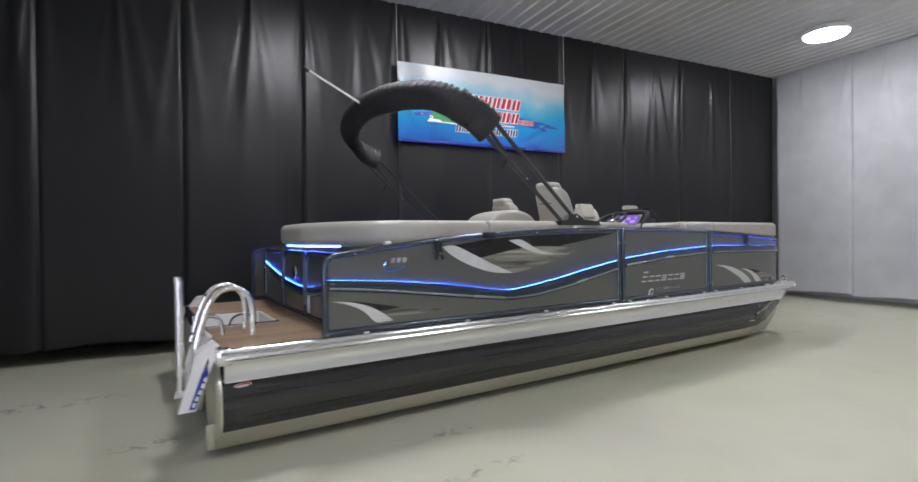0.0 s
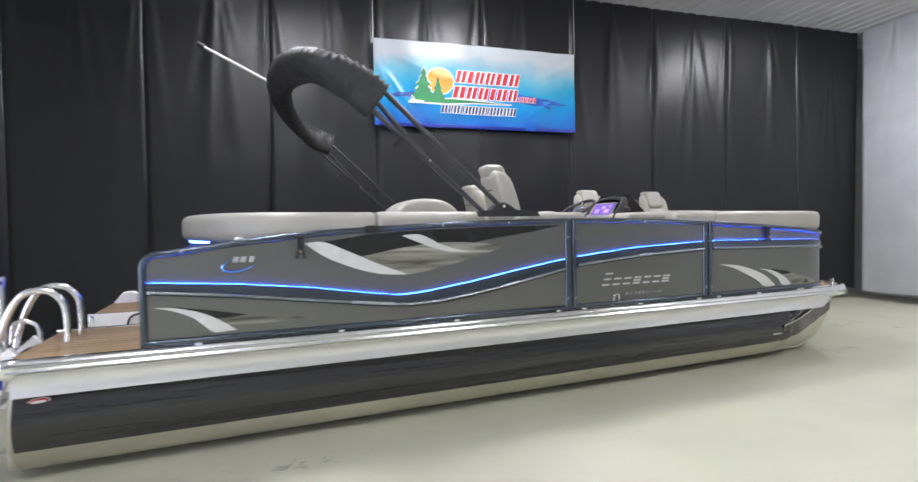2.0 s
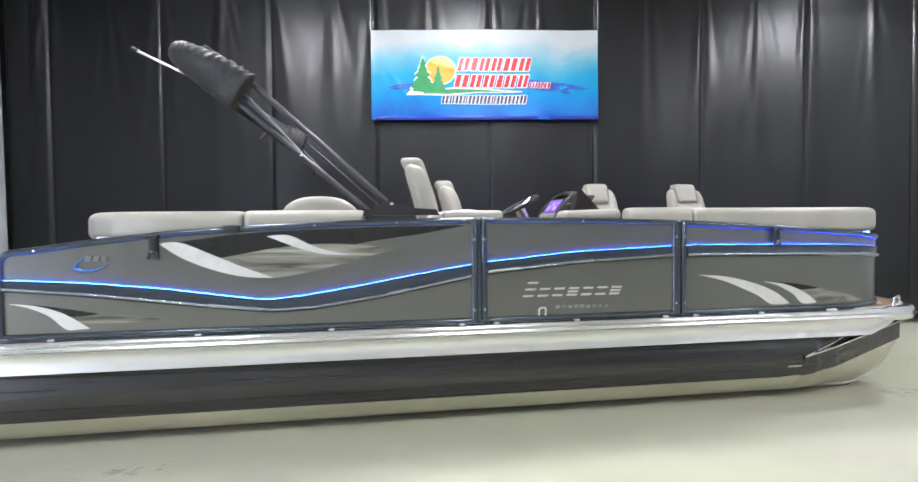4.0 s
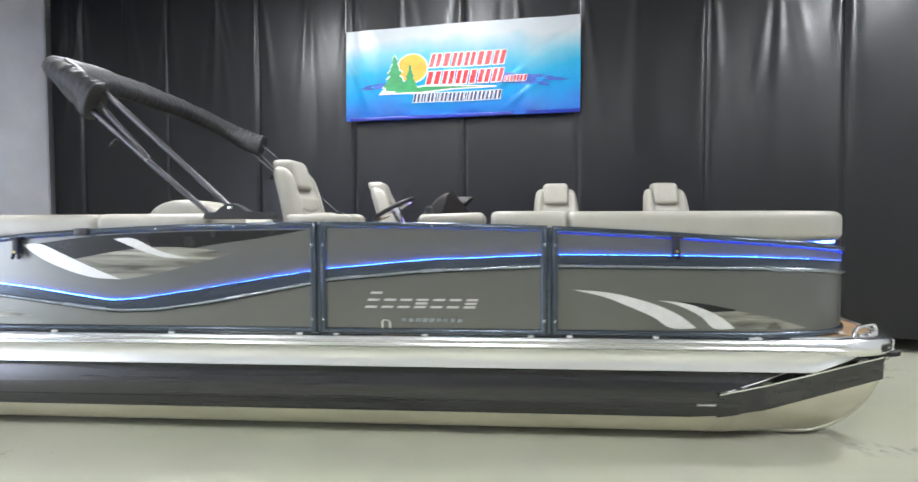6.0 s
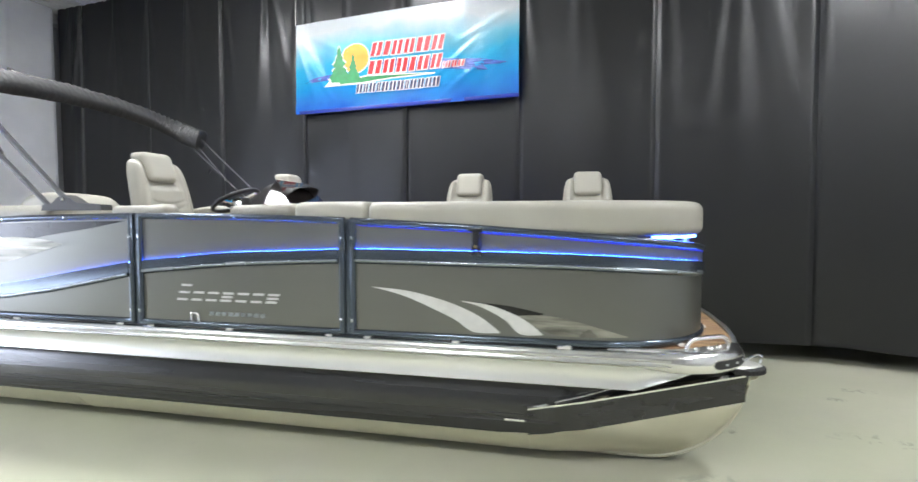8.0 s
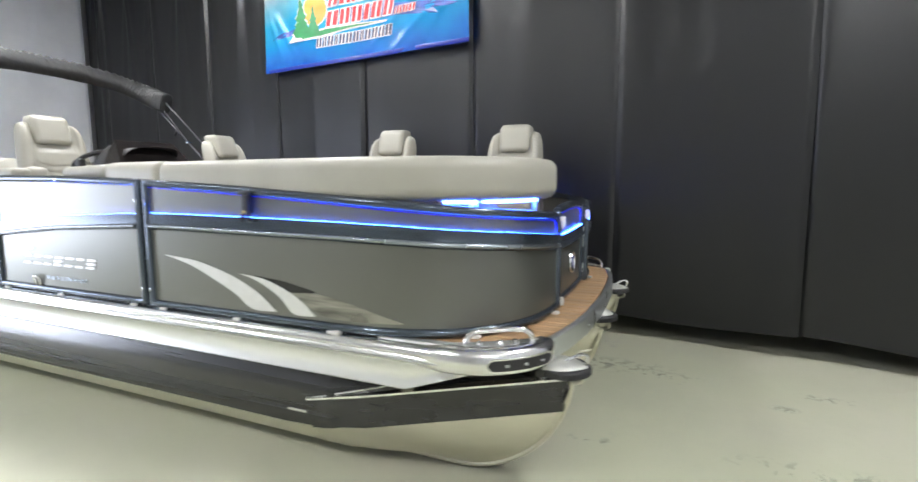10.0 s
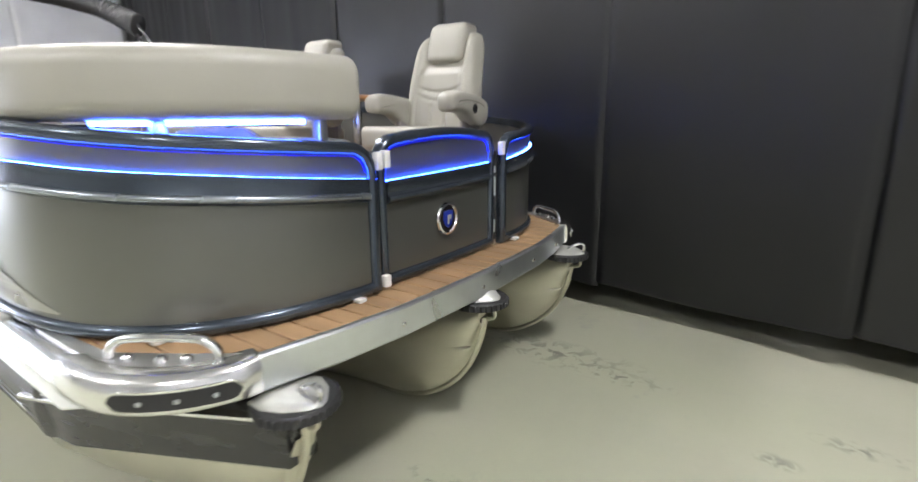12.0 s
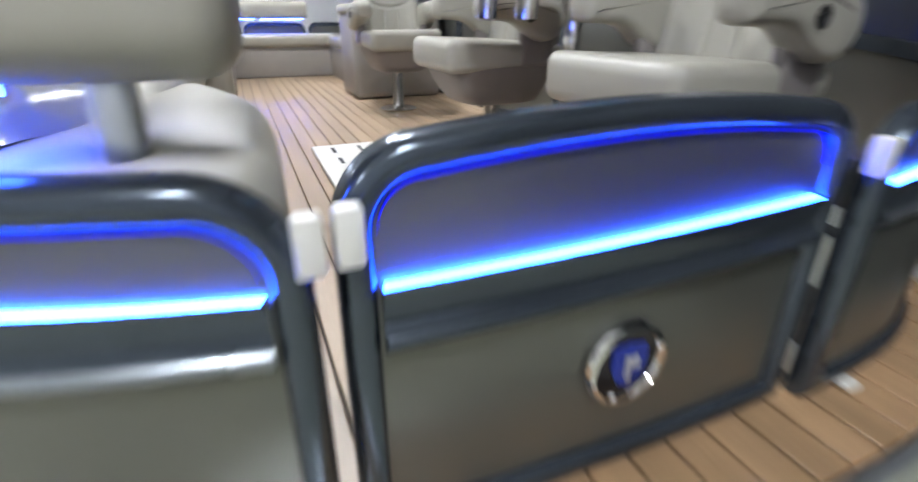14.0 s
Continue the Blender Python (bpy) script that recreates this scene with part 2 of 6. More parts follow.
def smoke_print():
    m = mat("smoky_printed_decal", (0.3, 0.3, 0.3), 0.3, 0.3, 0.05, 5)
    n, l = m.node_tree.nodes, m.node_tree.links
    tc = n["Texture Coordinate"]
    mp = n.new("ShaderNodeMapping")
    mp.inputs["Scale"].default_value = (0.7, 1, 8.0)
    mp.inputs["Rotation"].default_value = (0, 0.22, 0)
    l.new(tc.outputs["Object"], mp.inputs["Vector"])
    nz = n.new("ShaderNodeTexNoise")
    nz.inputs["Scale"].default_value = 2.4
    nz.inputs["Detail"].default_value = 7
    nz.inputs["Distortion"].default_value = 0.7
    l.new(mp.outputs[0], nz.inputs["Vector"])
    cr = n.new("ShaderNodeValToRGB")
    e = cr.color_ramp.elements
    e[0].position, e[0].color = 0.30, (0.07, 0.068, 0.056, 1)
    e[1].position, e[1].color = 0.78, (0.50, 0.49, 0.42, 1)
    k = e.new(0.5)
    k.color = (0.24, 0.235, 0.195, 1)
    l.new(nz.outputs[0], cr.inputs[0])
    l.new(cr.outputs[0], n["Principled BSDF"].inputs["Base Color"])
    return m


M_GOLDDECAL = smoke_print()

# ---- building helpers ----
ORIGIN = {}


def thing(name, loc=(0, 0, 0), label="", category="", group="", kind="", own=False):
    """An empty at a thing's base. own: its parts are given in its own coordinates, else in the world's."""
    ob = new(name)
    ob.location = loc
    ob.empty_display_size = 0.1
    ORIGIN[ob] = (0, 0, 0) if own else tuple(loc)
    return tagged(ob, label, category, group, kind)


def mesh_of(name, bm, material, sharp=38):
    bmesh.ops.recalc_face_normals(bm, faces=bm.faces[:])
    me = bpy.data.meshes.new(name)
    bm.to_mesh(me)
    bm.free()
    me.materials.append(material)
    me.polygons.foreach_set("use_smooth", [True] * len(me.polygons))
    me.set_sharp_from_angle(angle=radians(sharp))
    return me


def part(name, bm, material, parent, label="", sharp=38):
    ob = new(name, mesh_of(name, bm, material, sharp))
    ob.parent = parent
    if parent in ORIGIN:
        ob.matrix_parent_inverse = Matrix.Translation(Vector(ORIGIN[parent])).inverted()
    if label:
        ob["label"] = label
    return ob


def single(name, bm, material, label, category, group="", kind="", sharp=38):
    ob = new(name, mesh_of(name, bm, material, sharp))
    return tagged(ob, label, category, group, kind)


def rbox(cx, cy, cz, sx, sy, sz, r=0.01, seg=2, bm=None):
    """A box with rounded edges."""
    out = bm or bmesh.new()
    tmp = bmesh.new()
    bmesh.ops.create_cube(tmp, size=1)
    for v in tmp.verts:
        v.co = Vector((cx + v.co.x * sx, cy + v.co.y * sy, cz + v.co.z * sz))
    if r > 0:
        bmesh.ops.bevel(tmp, geom=tmp.edges[:], offset=min(r, 0.49 * min(sx, sy, sz)), segments=seg, profile=0.5, affect="EDGES")
    me = bpy.data.meshes.new("tmp")
    tmp.to_mesh(me)
    tmp.free()
    out.from_mesh(me)
    bpy.data.meshes.remove(me)
    return out


def rings(loops, closed_ring=True, cap=True, closed_path=False, bm=None):
    """Skin over rings of points, one ring after another."""
    bm = bm or bmesh.new()
    vs = [[bm.verts.new(p) for p in ring] for ring in loops]
    n, k = len(vs), len(vs[0])
    for i in range(n if closed_path else n - 1):
        a, b = vs[i], vs[(i + 1) % n]
        for j in range(k if closed_ring else k - 1):
            bm.faces.new((a[j], a[(j + 1) % k], b[(j + 1) % k], b[j]))
    if cap and closed_ring and not closed_path:
        bm.faces.new(vs[0][::-1])
        bm.faces.new(vs[-1])
    return bm


def tube(pts, r, sides=10, bm=None, radii=None):
    """A round bar through points."""
    pts = [Vector(p) for p in pts]
    loops = []
    t0 = (pts[1] - pts[0]).normalized()
    up = Vector((0, 0, 1)) if abs(t0.z) < 0.9 else Vector((1, 0, 0))
    side = t0.cross(up).normalized()
    for i, p in enumerate(pts):
        t = (pts[min(i + 1, len(pts) - 1)] - pts[max(i - 1, 0)]).normalized()
        side = (side - t * side.dot(t)).normalized()
        nor = t.cross(side)
        rr = radii[i] if radii else r
        loops.append([p + (side * math.cos(a) + nor * math.sin(a)) * rr for a in (2 * math.pi * j / sides for j in range(sides))])
    return rings(loops, bm=bm)


def smooth(pts, n=8):
    """A Catmull-Rom curve through points."""
    pts = [Vector(p) for p in pts]
    out = []
    for i in range(len(pts) - 1):
        p0, p1, p2, p3 = pts[max(i - 1, 0)], pts[i], pts[i + 1], pts[min(i + 2, len(pts) - 1)]
        for k in range(n):
            t = k / n
            out.append(0.5 * ((2 * p1) + (p2 - p0) * t + (2 * p0 - 5 * p1 + 4 * p2 - p3) * t * t + (3 * p1 - p0 - 3 * p2 + p3) * t ** 3))
    return out + [pts[-1]]


def lathe(profile, centre=(0, 0, 0), axis="z", sides=24, bm=None):
    """A turned solid: profile rows are (radius, height)."""
    loops = []
    for r, h in profile:
        ring = []
        for j in range(sides):
            a = 2 * math.pi * j / sides
            c, s = r * math.cos(a), r * math.sin(a)
            p = {"z": (c, s, h), "x": (h, c, s), "y": (c, h, s)}[axis]
            ring.append(Vector(p) + Vector(centre))
        loops.append(ring)
    return rings(loops, bm=bm)


def flip(bm):
    """Mirror about the boat's centre line."""
    for v in bm.verts:
        v.co.y = 2 * MID - v.co.y
    return bm


def curve_of(table, soft=0.12):
    """A smooth height over x from a few fitted rows."""
    xs, zs = zip(*table)
    gx = np.linspace(xs[0], xs[-1], 400)
    gz = np.interp(gx, xs, zs)
    k = max(1, int(soft * 400 / (xs[-1] - xs[0])))
    if k > 1:
        pad = np.concatenate([2 * gz[0] - gz[k:0:-1], gz, 2 * gz[-1] - gz[-2:-k - 2:-1]])
        ker = np.hanning(2 * k + 1)
        gz = np.convolve(pad, ker / ker.sum(), "same")[k:-k]
    return lambda x: float(np.interp(x, gx, gz))


class Course:
    """A line in plan with arc length: place(s, d) is the point s metres along it and d metres outside it."""

    def __init__(self, pts):
        self.p = np.array(pts, float)
        self.s = np.concatenate([[0], np.cumsum(np.linalg.norm(np.diff(self.p, axis=0), axis=1))])
        self.length = float(self.s[-1])

    def xy(self, s):
        return np.interp(s, self.s, self.p[:, 0]), np.interp(s, self.s, self.p[:, 1])

    def place(self, s, z, d=0.0):
        s = min(max(s, 0.0), self.length)
        x, y = self.xy(s)
        a, b = self.xy(max(0, s - 0.01)), self.xy(min(self.length, s + 0.01))
        t = np.array([b[0] - a[0], b[1] - a[1]])
        t /= np.linalg.norm(t)
        return Vector((x + t[1] * d, y - t[0] * d, z))

    def steps(self, a, b, step=0.06):
        n = max(2, int((b - a) / step) + 1)
        return np.linspace(a, b, n)


def band(course, a, b, profile, step=0.06):
    """A bar along a course from a to b; profile(s) gives (d, z) rows of its section."""
    return rings([[course.place(s, z, d) for d, z in profile(s)] for s in course.steps(a, b, step)])

# ---- the hall ----
TILT_WALL = math.atan2(-0.122, 1)          # the back curtain runs a little across the boat


def wall_y(x):
    return 7.36 - 0.122 * x


U = Vector((math.cos(TILT_WALL), math.sin(TILT_WALL), 0))      # along the back curtain
V = Vector((-U.y, U.x, 0))                                     # away from the boat, through the curtain
CORNER_L = Vector((-1.5, wall_y(-1.5), 0))
CORNER_R = Vector((12.34, wall_y(12.34), 0))
HALL = (CORNER_R - CORNER_L).length


def hall(u, v, z):
    """A place in the hall: u along the back curtain from its far corner, v behind it."""
    return CORNER_L + U * u + V * v + Vector((0, 0, z))


def slab(u0, u1, v0, v1, z0, z1):
    bm = bmesh.new()
    rings([[hall(u0, v0, z), hall(u1, v0, z), hall(u1, v1, z), hall(u0, v1, z)] for z in (z0, z1)], bm=bm)
    return bm


DEPTH = -13.5
single("floor", slab(-0.9, HALL + 0.9, DEPTH - 0.3, 0.95, -0.2, 0.0), M_FLOOR, "smooth grey-beige concrete floor with dark scuffs and stains", "floor", kind="structure")
single("wall_north", slab(-1.1, HALL + 1.1, 0.95, 1.15, -0.2, CEIL + 0.3), M_DARKWALL, "dark wall behind the black curtains", "wall", kind="structure")
single("wall_south", slab(-1.1, HALL + 1.1, DEPTH - 0.5, DEPTH - 0.3, -0.2, CEIL + 0.3), M_WALL, "plain grey painted wall", "wall", kind="structure")
single("wall_east", slab(HALL + 0.9, HALL + 1.1, DEPTH - 0.3, 0.95, -0.2, CEIL + 0.3), M_WALL, "plain wall behind the grey curtain", "wall", kind="structure")
DOOR_A, DOOR_B, DOOR_H = -9.6, -6.1, 3.3          # the open drive-in doorway behind the stern, along the west wall
bm = slab(-1.1, -0.9, DEPTH - 0.3, DOOR_A, -0.2, CEIL + 0.3)
for piece in ((DOOR_B, 0.95, -0.2, CEIL + 0.3), (DOOR_A, DOOR_B, DOOR_H, CEIL + 0.3)):
    extra = slab(-1.1, -0.9, *piece)
    me = bpy.data.meshes.new("tmp")
    extra.to_mesh(me)
    extra.free()
    bm.from_mesh(me)
    bpy.data.meshes.remove(me)
single("wall_west", bm, M_WALL, "plain wall with an open drive-in doorway", "wall", kind="structure")
single("backdrop", slab(-2.3, -2.2, DOOR_A - 1.2, DOOR_B + 1.2, -0.2, DOOR_H + 0.8), M_DAY, "hazy white daylight outside the open doorway", "backdrop", kind="structure")


def ribbed_ceiling():
    bm = bmesh.new()
    pitch, u, rows = 0.23, -0.9, []
    while u < HALL + 0.9:
        rows += [(u, 0), (u + 0.14, 0), (u + 0.16, -0.022), (u + 0.20, -0.022), (u + 0.22, 0)]
        u += pitch
    lo = [[bm.verts.new(hall(a, v, CEIL + h)) for a, h in rows] for v in (DEPTH - 0.3, 0.95)]
    hi = [[bm.verts.new(hall(a, v, CEIL + 0.15)) for a in (rows[0][0], rows[-1][0])] for v in (DEPTH - 0.3, 0.95)]
    for i in range(len(rows) - 1):
        bm.faces.new((lo[0][i], lo[0][i + 1], lo[1][i + 1], lo[1][i]))
    bm.faces.new((hi[0][0], hi[0][1], hi[1][1], hi[1][0]))
    return bm


single("ceiling", ribbed_ceiling(), M_CEIL, "white corrugated sheet-metal ceiling", "ceiling", kind="structure", sharp=20)


def curtain(u0, u1, v0, seed, along=True, top=CEIL - 0.01, hem=0.19, folds=0.034, nu=84, nz=44, base=None):
    """One drop of hanging vinyl, gathered in soft folds that run down from its top."""
    rnd = random.Random(seed)
    ph = [rnd.uniform(0, 6.28) for _ in range(4)]
    rays = []                                          # creases that fan out from the fixings at the top
    for c, most in ((rnd.uniform(0.42, 0.62), rnd.randint(6, 9)), (0.02, 2), (0.98, 2)):
        for k in range(most):
            lean = (k + 0.5) / most * 0.46 - 0.23 if most > 2 else rnd.uniform(0.02, 0.14) * (1 if c < 0.5 else -1)
            rays.append((c + rnd.uniform(-0.03, 0.03), lean + rnd.uniform(-0.03, 0.03), rnd.uniform(0.35, 1.0) * rnd.choice((1, 1, -0.6)), rnd.uniform(0.8, 2.6) * (1.25 - 2.2 * abs(lean))))
    bm = bmesh.new()
    grid = []
    for k in range(nz + 1):
        h = k / nz                                     # 0 at the top
        drop = (top - hem) * h
        row = []
        for i in range(nu + 1):
            a = i / nu
            d = 0.0
            for c, lean, g, reach in rays:
                x = (a - c) * (u1 - u0) - lean * drop
                w = 0.026 + 0.030 * drop
                d += folds * g * math.exp(-(x / w) ** 2) * math.exp(-(drop / reach) ** 2) * min(1, drop * 3 + 0.15) * 0.55
            d += folds * 0.8 * math.sin(a * 4.4 + ph[0] + h * 0.8) * (0.15 + 0.85 * h)
            d += folds * 0.20 * math.sin(a * 9 + ph[1] + 1.5 * h) * h
            d += 0.03 * math.sin(ph[2] + a * 3.0) * h
            edge = min(a, 1 - a) * (u1 - u0)
            d -= 0.03 * math.exp(-(edge / 0.03) ** 2)
            low = 0.02 * math.sin(a * 5 + ph[3])
            z = top + (hem + low - top) * h
            u = u0 + (u1 - u0) * a
            p = hall(u, v0 - d, z) if along else hall(v0 + d * base, u, z)
            row.append(bm.verts.new(p))
        grid.append(row)
    for k in range(nz):
        for i in range(nu):
            bm.faces.new((grid[k][i], grid[k][i + 1], grid[k + 1][i + 1], grid[k + 1][i]))
    bmesh.ops.solidify(bm, geom=bm.faces[:], thickness=0.004)
    return bm


def seam_u(x):
    return (x - CORNER_L.x) / U.x


SEAMS = [-0.02] + [seam_u(x) for x in (-0.95, 0.52, 1.98, 3.39, 4.92, 6.37, 7.87, 9.34, 10.85)] + [HALL + 0.02]
for k in range(len(SEAMS) - 1):
    single("black_curtain", curtain(SEAMS[k], SEAMS[k + 1] + 0.015, 0.012 * (k % 2), 40 + k), M_CURTAIN,
           "black vinyl drop curtain hanging in soft folds just above the floor", "curtain", group="black curtains along the back")
for k in range(9):
    a = -0.05 - 1.5 * k
    single("grey_curtain", curtain(a - 1.515, a, HALL + 0.012 * (k % 2), 70 + k, along=False, base=-1, folds=0.02, hem=0.17), M_GREYCURTAIN,
           "pale grey vinyl curtain hanging above a dark gap", "curtain", group="grey curtains at the bow end")
    if a - 1.515 < DOOR_B and a > DOOR_A:
        continue
    single("grey_curtain", curtain(a - 1.515, a, -0.012 * (k % 2), 90 + k, along=False, base=1, folds=0.02, hem=0.17), M_GREYCURTAIN,
           "pale grey vinyl curtain hanging above a dark gap", "curtain", group="grey curtains at the stern end")


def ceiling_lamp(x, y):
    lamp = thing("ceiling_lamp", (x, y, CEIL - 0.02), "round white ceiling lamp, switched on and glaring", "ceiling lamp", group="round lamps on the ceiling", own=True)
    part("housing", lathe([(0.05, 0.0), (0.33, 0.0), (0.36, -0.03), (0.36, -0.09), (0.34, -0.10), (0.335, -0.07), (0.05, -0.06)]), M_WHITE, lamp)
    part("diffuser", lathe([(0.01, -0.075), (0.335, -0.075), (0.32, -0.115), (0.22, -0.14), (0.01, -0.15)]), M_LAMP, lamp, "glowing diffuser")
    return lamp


# only the first lamp's place is known; the other five are added unseen
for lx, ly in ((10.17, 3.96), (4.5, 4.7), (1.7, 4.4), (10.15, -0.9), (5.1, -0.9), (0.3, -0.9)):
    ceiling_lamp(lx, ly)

# ---- the boat ----
boat = thing("pontoon_boat", (4.2, MID, 0), "dark grey pontoon boat with three black-topped tubes and blue light strips", "boat")

RAIL = curve_of([(1.0, 1.32), (1.21, 1.34), (1.57, 1.39), (2.07, 1.445), (2.5, 1.472), (3.22, 1.503), (4.1, 1.517), (4.85, 1.51), (5.65, 1.487), (6.4, 1.447), (7.0, 1.405), (7.3, 1.38), (7.7, 1.345), (9.0, 1.25)])
LEDZ = curve_of([(1.0, 1.15), (1.15, 1.145), (1.6, 1.115), (2.06, 1.065), (2.42, 1.01), (2.68, 0.975), (2.9, 0.995), (3.24, 1.045), (3.64, 1.115), (4.05, 1.18), (4.2, 1.20), (4.85, 1.26), (5.6, 1.29), (5.75, 1.295), (6.4, 1.29), (7.0, 1.28), (7.3, 1.268), (7.8, 1.23), (8.6, 1.148), (9.0, 1.13)], 0.1)
RIDGE = curve_of([(1.0, 1.10), (1.15, 1.09), (1.56, 1.05), (2.06, 0.985), (2.42, 0.94), (2.72, 0.908), (3.0, 0.92), (3.42, 0.98), (4.06, 1.10), (4.2, 1.13), (4.87, 1.19), (5.59, 1.222), (5.75, 1.225), (7.0, 1.212), (7.3, 1.20), (7.8, 1.165), (9.0, 1.06)], 0.1)


def bow_line(x0=5.7):
    pts = [(x, 3.42) for x in (5.72, 6.3, 6.85) if x > x0 + 0.02]
    for k in range(1, 41):
        a = math.radians(82.5 * k / 40)
        pts.append((6.85 + 0.978 * math.sin(a) ** (2 / 2.8), 4.36 - 0.94 * math.cos(a) ** (2 / 2.8)))
    pts = [p for p in pts if p[1] < 4.26] + [(7.829, 4.272)]
    return pts


NEAR_AFT = Course([(1.07, 3.42), (4.115, 3.42)])
NEAR_GATE = Course([(4.145, 3.42), (5.655, 3.42)])
NEAR_BOW = Course([(5.685, 3.42)] + bow_line())
FRONT_GATE = Course([(7.803 + 0.012 * (1 - ((y - MID) / 0.40) ** 2), y) for y in np.linspace(4.298, 5.09, 15)])


def arc_corner(c, z, r, a0, a1, n=7):
    return [(c + r * math.cos(math.radians(a0 + (a1 - a0) * k / n)), z + r * math.sin(math.radians(a0 + (a1 - a0) * k / n))) for k in range(n + 1)]


def outline(length, top, r0, r1, z0=0.762):
    """The outside of a fence section's frame in (s, z), anticlockwise from its lower left corner."""
    pts = [(0.0, z0)]
    pts += [(s, z0) for s in np.linspace(0, length, max(3, int(length / 0.08)))[1:-1]]
    pts.append((length, z0))
    t1 = top(length)
    pts += arc_corner(length - r1, top(length - r1) - r1, r1, 0, 90, 10) if r1 > 0.02 else [(length, t1)]
    a, b = (length - max(r1, 0.0)), max(r0, 0.0)
    pts += [(s, top(s)) for s in np.linspace(a, b, max(4, int((a - b) / (0.08 if a - b > 1.2 else 0.035))))[1:-1]]
    t0 = top(0)
    pts += arc_corner(r0, top(r0) - r0, r0, 90, 180, 10) if r0 > 0.02 else [(0, t0)]
    return pts


def inset(pts):
    """Unit inward normals for a closed anticlockwise line, with the joint's stretch."""
    out = []
    n = len(pts)
    for i in range(n):
        a, b, c = Vector(pts[i - 1]), Vector(pts[i]), Vector(pts[(i + 1) % n])
        d1, d2 = (b - a).normalized(), (c - b).normalized()
        n1, n2 = Vector((-d1.y, d1.x)), Vector((-d2.y, d2.x))
        m = n1 + n2
        m = m.normalized() if m.length > 1e-6 else n1
        out.append(m / max(0.4, m.dot(n1)))
    return out


def frame_bar(course, pts, width=0.042, d0=-0.022, d1=0.020):
    nor = inset(pts)
    sec = [(0, d0), (0, d1 - 0.020), (width * 0.06, d1 - 0.010), (width * 0.20, d1 - 0.003), (width * 0.40, d1), (width * 0.60, d1), (width * 0.80, d1 - 0.003), (width * 0.94, d1 - 0.010), (width, d1 - 0.020), (width, d0)]
    loops = []
    for p, m in zip(pts, nor):
        loops.append([course.place(min(max(p[0] + m.x * a, 0), course.length), p[1] + m.y * a, d) for a, d in sec])
    return rings(loops, closed_path=True)


def fence_section(name, course, top, led, ridge, r0, r1, label, upper=False, mirror=False, bright=True, ledge=0.0103, strip=None):
    fix = flip if mirror else (lambda bm: bm)
    L = course.length
    pts = outline(L, top, r0, r1)
    frame_part = part(name, fix(frame_bar(course, pts)), M_FRAME, boat, label)

    def lid(s):                                         # the frame's inner edge near its ends
        t = top(s) - 0.03
        if s < r0:
            t = min(t, top(r0) - r0 + math.sqrt(max(0, r0 ** 2 - (r0 - s) ** 2)) - 0.02)
        if s > L - r1:
            t = min(t, top(L - r1) - r1 + math.sqrt(max(0, r1 ** 2 - (s - L + r1) ** 2)) - 0.02)
        return t

    part("skin", fix(band(course, 0.02, L - 0.02, lambda s: [(-0.012, 0.775), (0.0, 0.775), (0.0, lid(s)), (-0.012, lid(s))], 0.05)), M_SKIN, frame_part, "satin champagne-grey metal sheet")
    lip = 0.0014 if ledge < 0.012 else 0.0022
    part("trim", fix(band(course, 0.045, L - 0.045, lambda s: [(0.001, led(s) - 0.001), (ledge + 0.0002, led(s) - 0.001), (ledge + 0.0012, led(s) + lip), (ledge + 0.0037, led(s) + lip - 0.0004), (ledge + 0.0045, led(s) - 0.012), (0.012, ridge(s) + 0.022), (0.017, ridge(s) + 0.012),
                                                        (0.018, ridge(s) - 0.012), (0.010, ridge(s) - 0.020), (0.001, ridge(s) - 0.02)], 0.05)), M_FRAME, frame_part)
    # the ridge's lamp highlight is put into its paler metal
    part("ridge", fix(band(course, 0.046, L - 0.046, lambda s: [(0.012, ridge(s) + 0.012), (0.021, ridge(s) + 0.010), (0.027, ridge(s) + 0.004), (0.028, ridge(s) - 0.003), (0.023, ridge(s) - 0.010), (0.012, ridge(s) - 0.012)], 0.05)), M_RIDGE if bright else M_FRAME, frame_part, "ridge paled to carry its highlight" if bright else "", 70)
    # a lit groove that looks up the panel, behind a low lip
    part("light_strip", fix(band(course, 0.048, L - 0.048, lambda s: [(0.001, led(s) - 0.0008), (ledge, led(s) - 0.0008), (ledge, led(s) + 0.0008), (0.001, led(s) + 0.0014)], 0.05)), strip or M_LED, frame_part, "glowing blue light strip")
    # glowing line added for the blue reflected along the frame's inner edge
    if upper:
        inner = [(p[0] + m.x * 0.046, p[1] + m.y * 0.046) for p, m in zip(pts, inset(pts))]
        inner = [p for p in inner if p[1] > led(min(max(p[0], 0), L)) + 0.02]
        inner.sort(key=lambda p: p[0])
        loops = []
        for q in inner:
            s = min(max(q[0], 0), L)
            loops.append([course.place(s, q[1] + a, d) for a, d in ((-0.0011, 0.001), (-0.0011, 0.005), (0.0011, 0.005), (0.0011, 0.001))])
        part("upper_glow_line", fix(rings(loops)), M_DIMGLOW, frame_part, "faint blue glow painted along the rail's inner edge")
    return frame_part


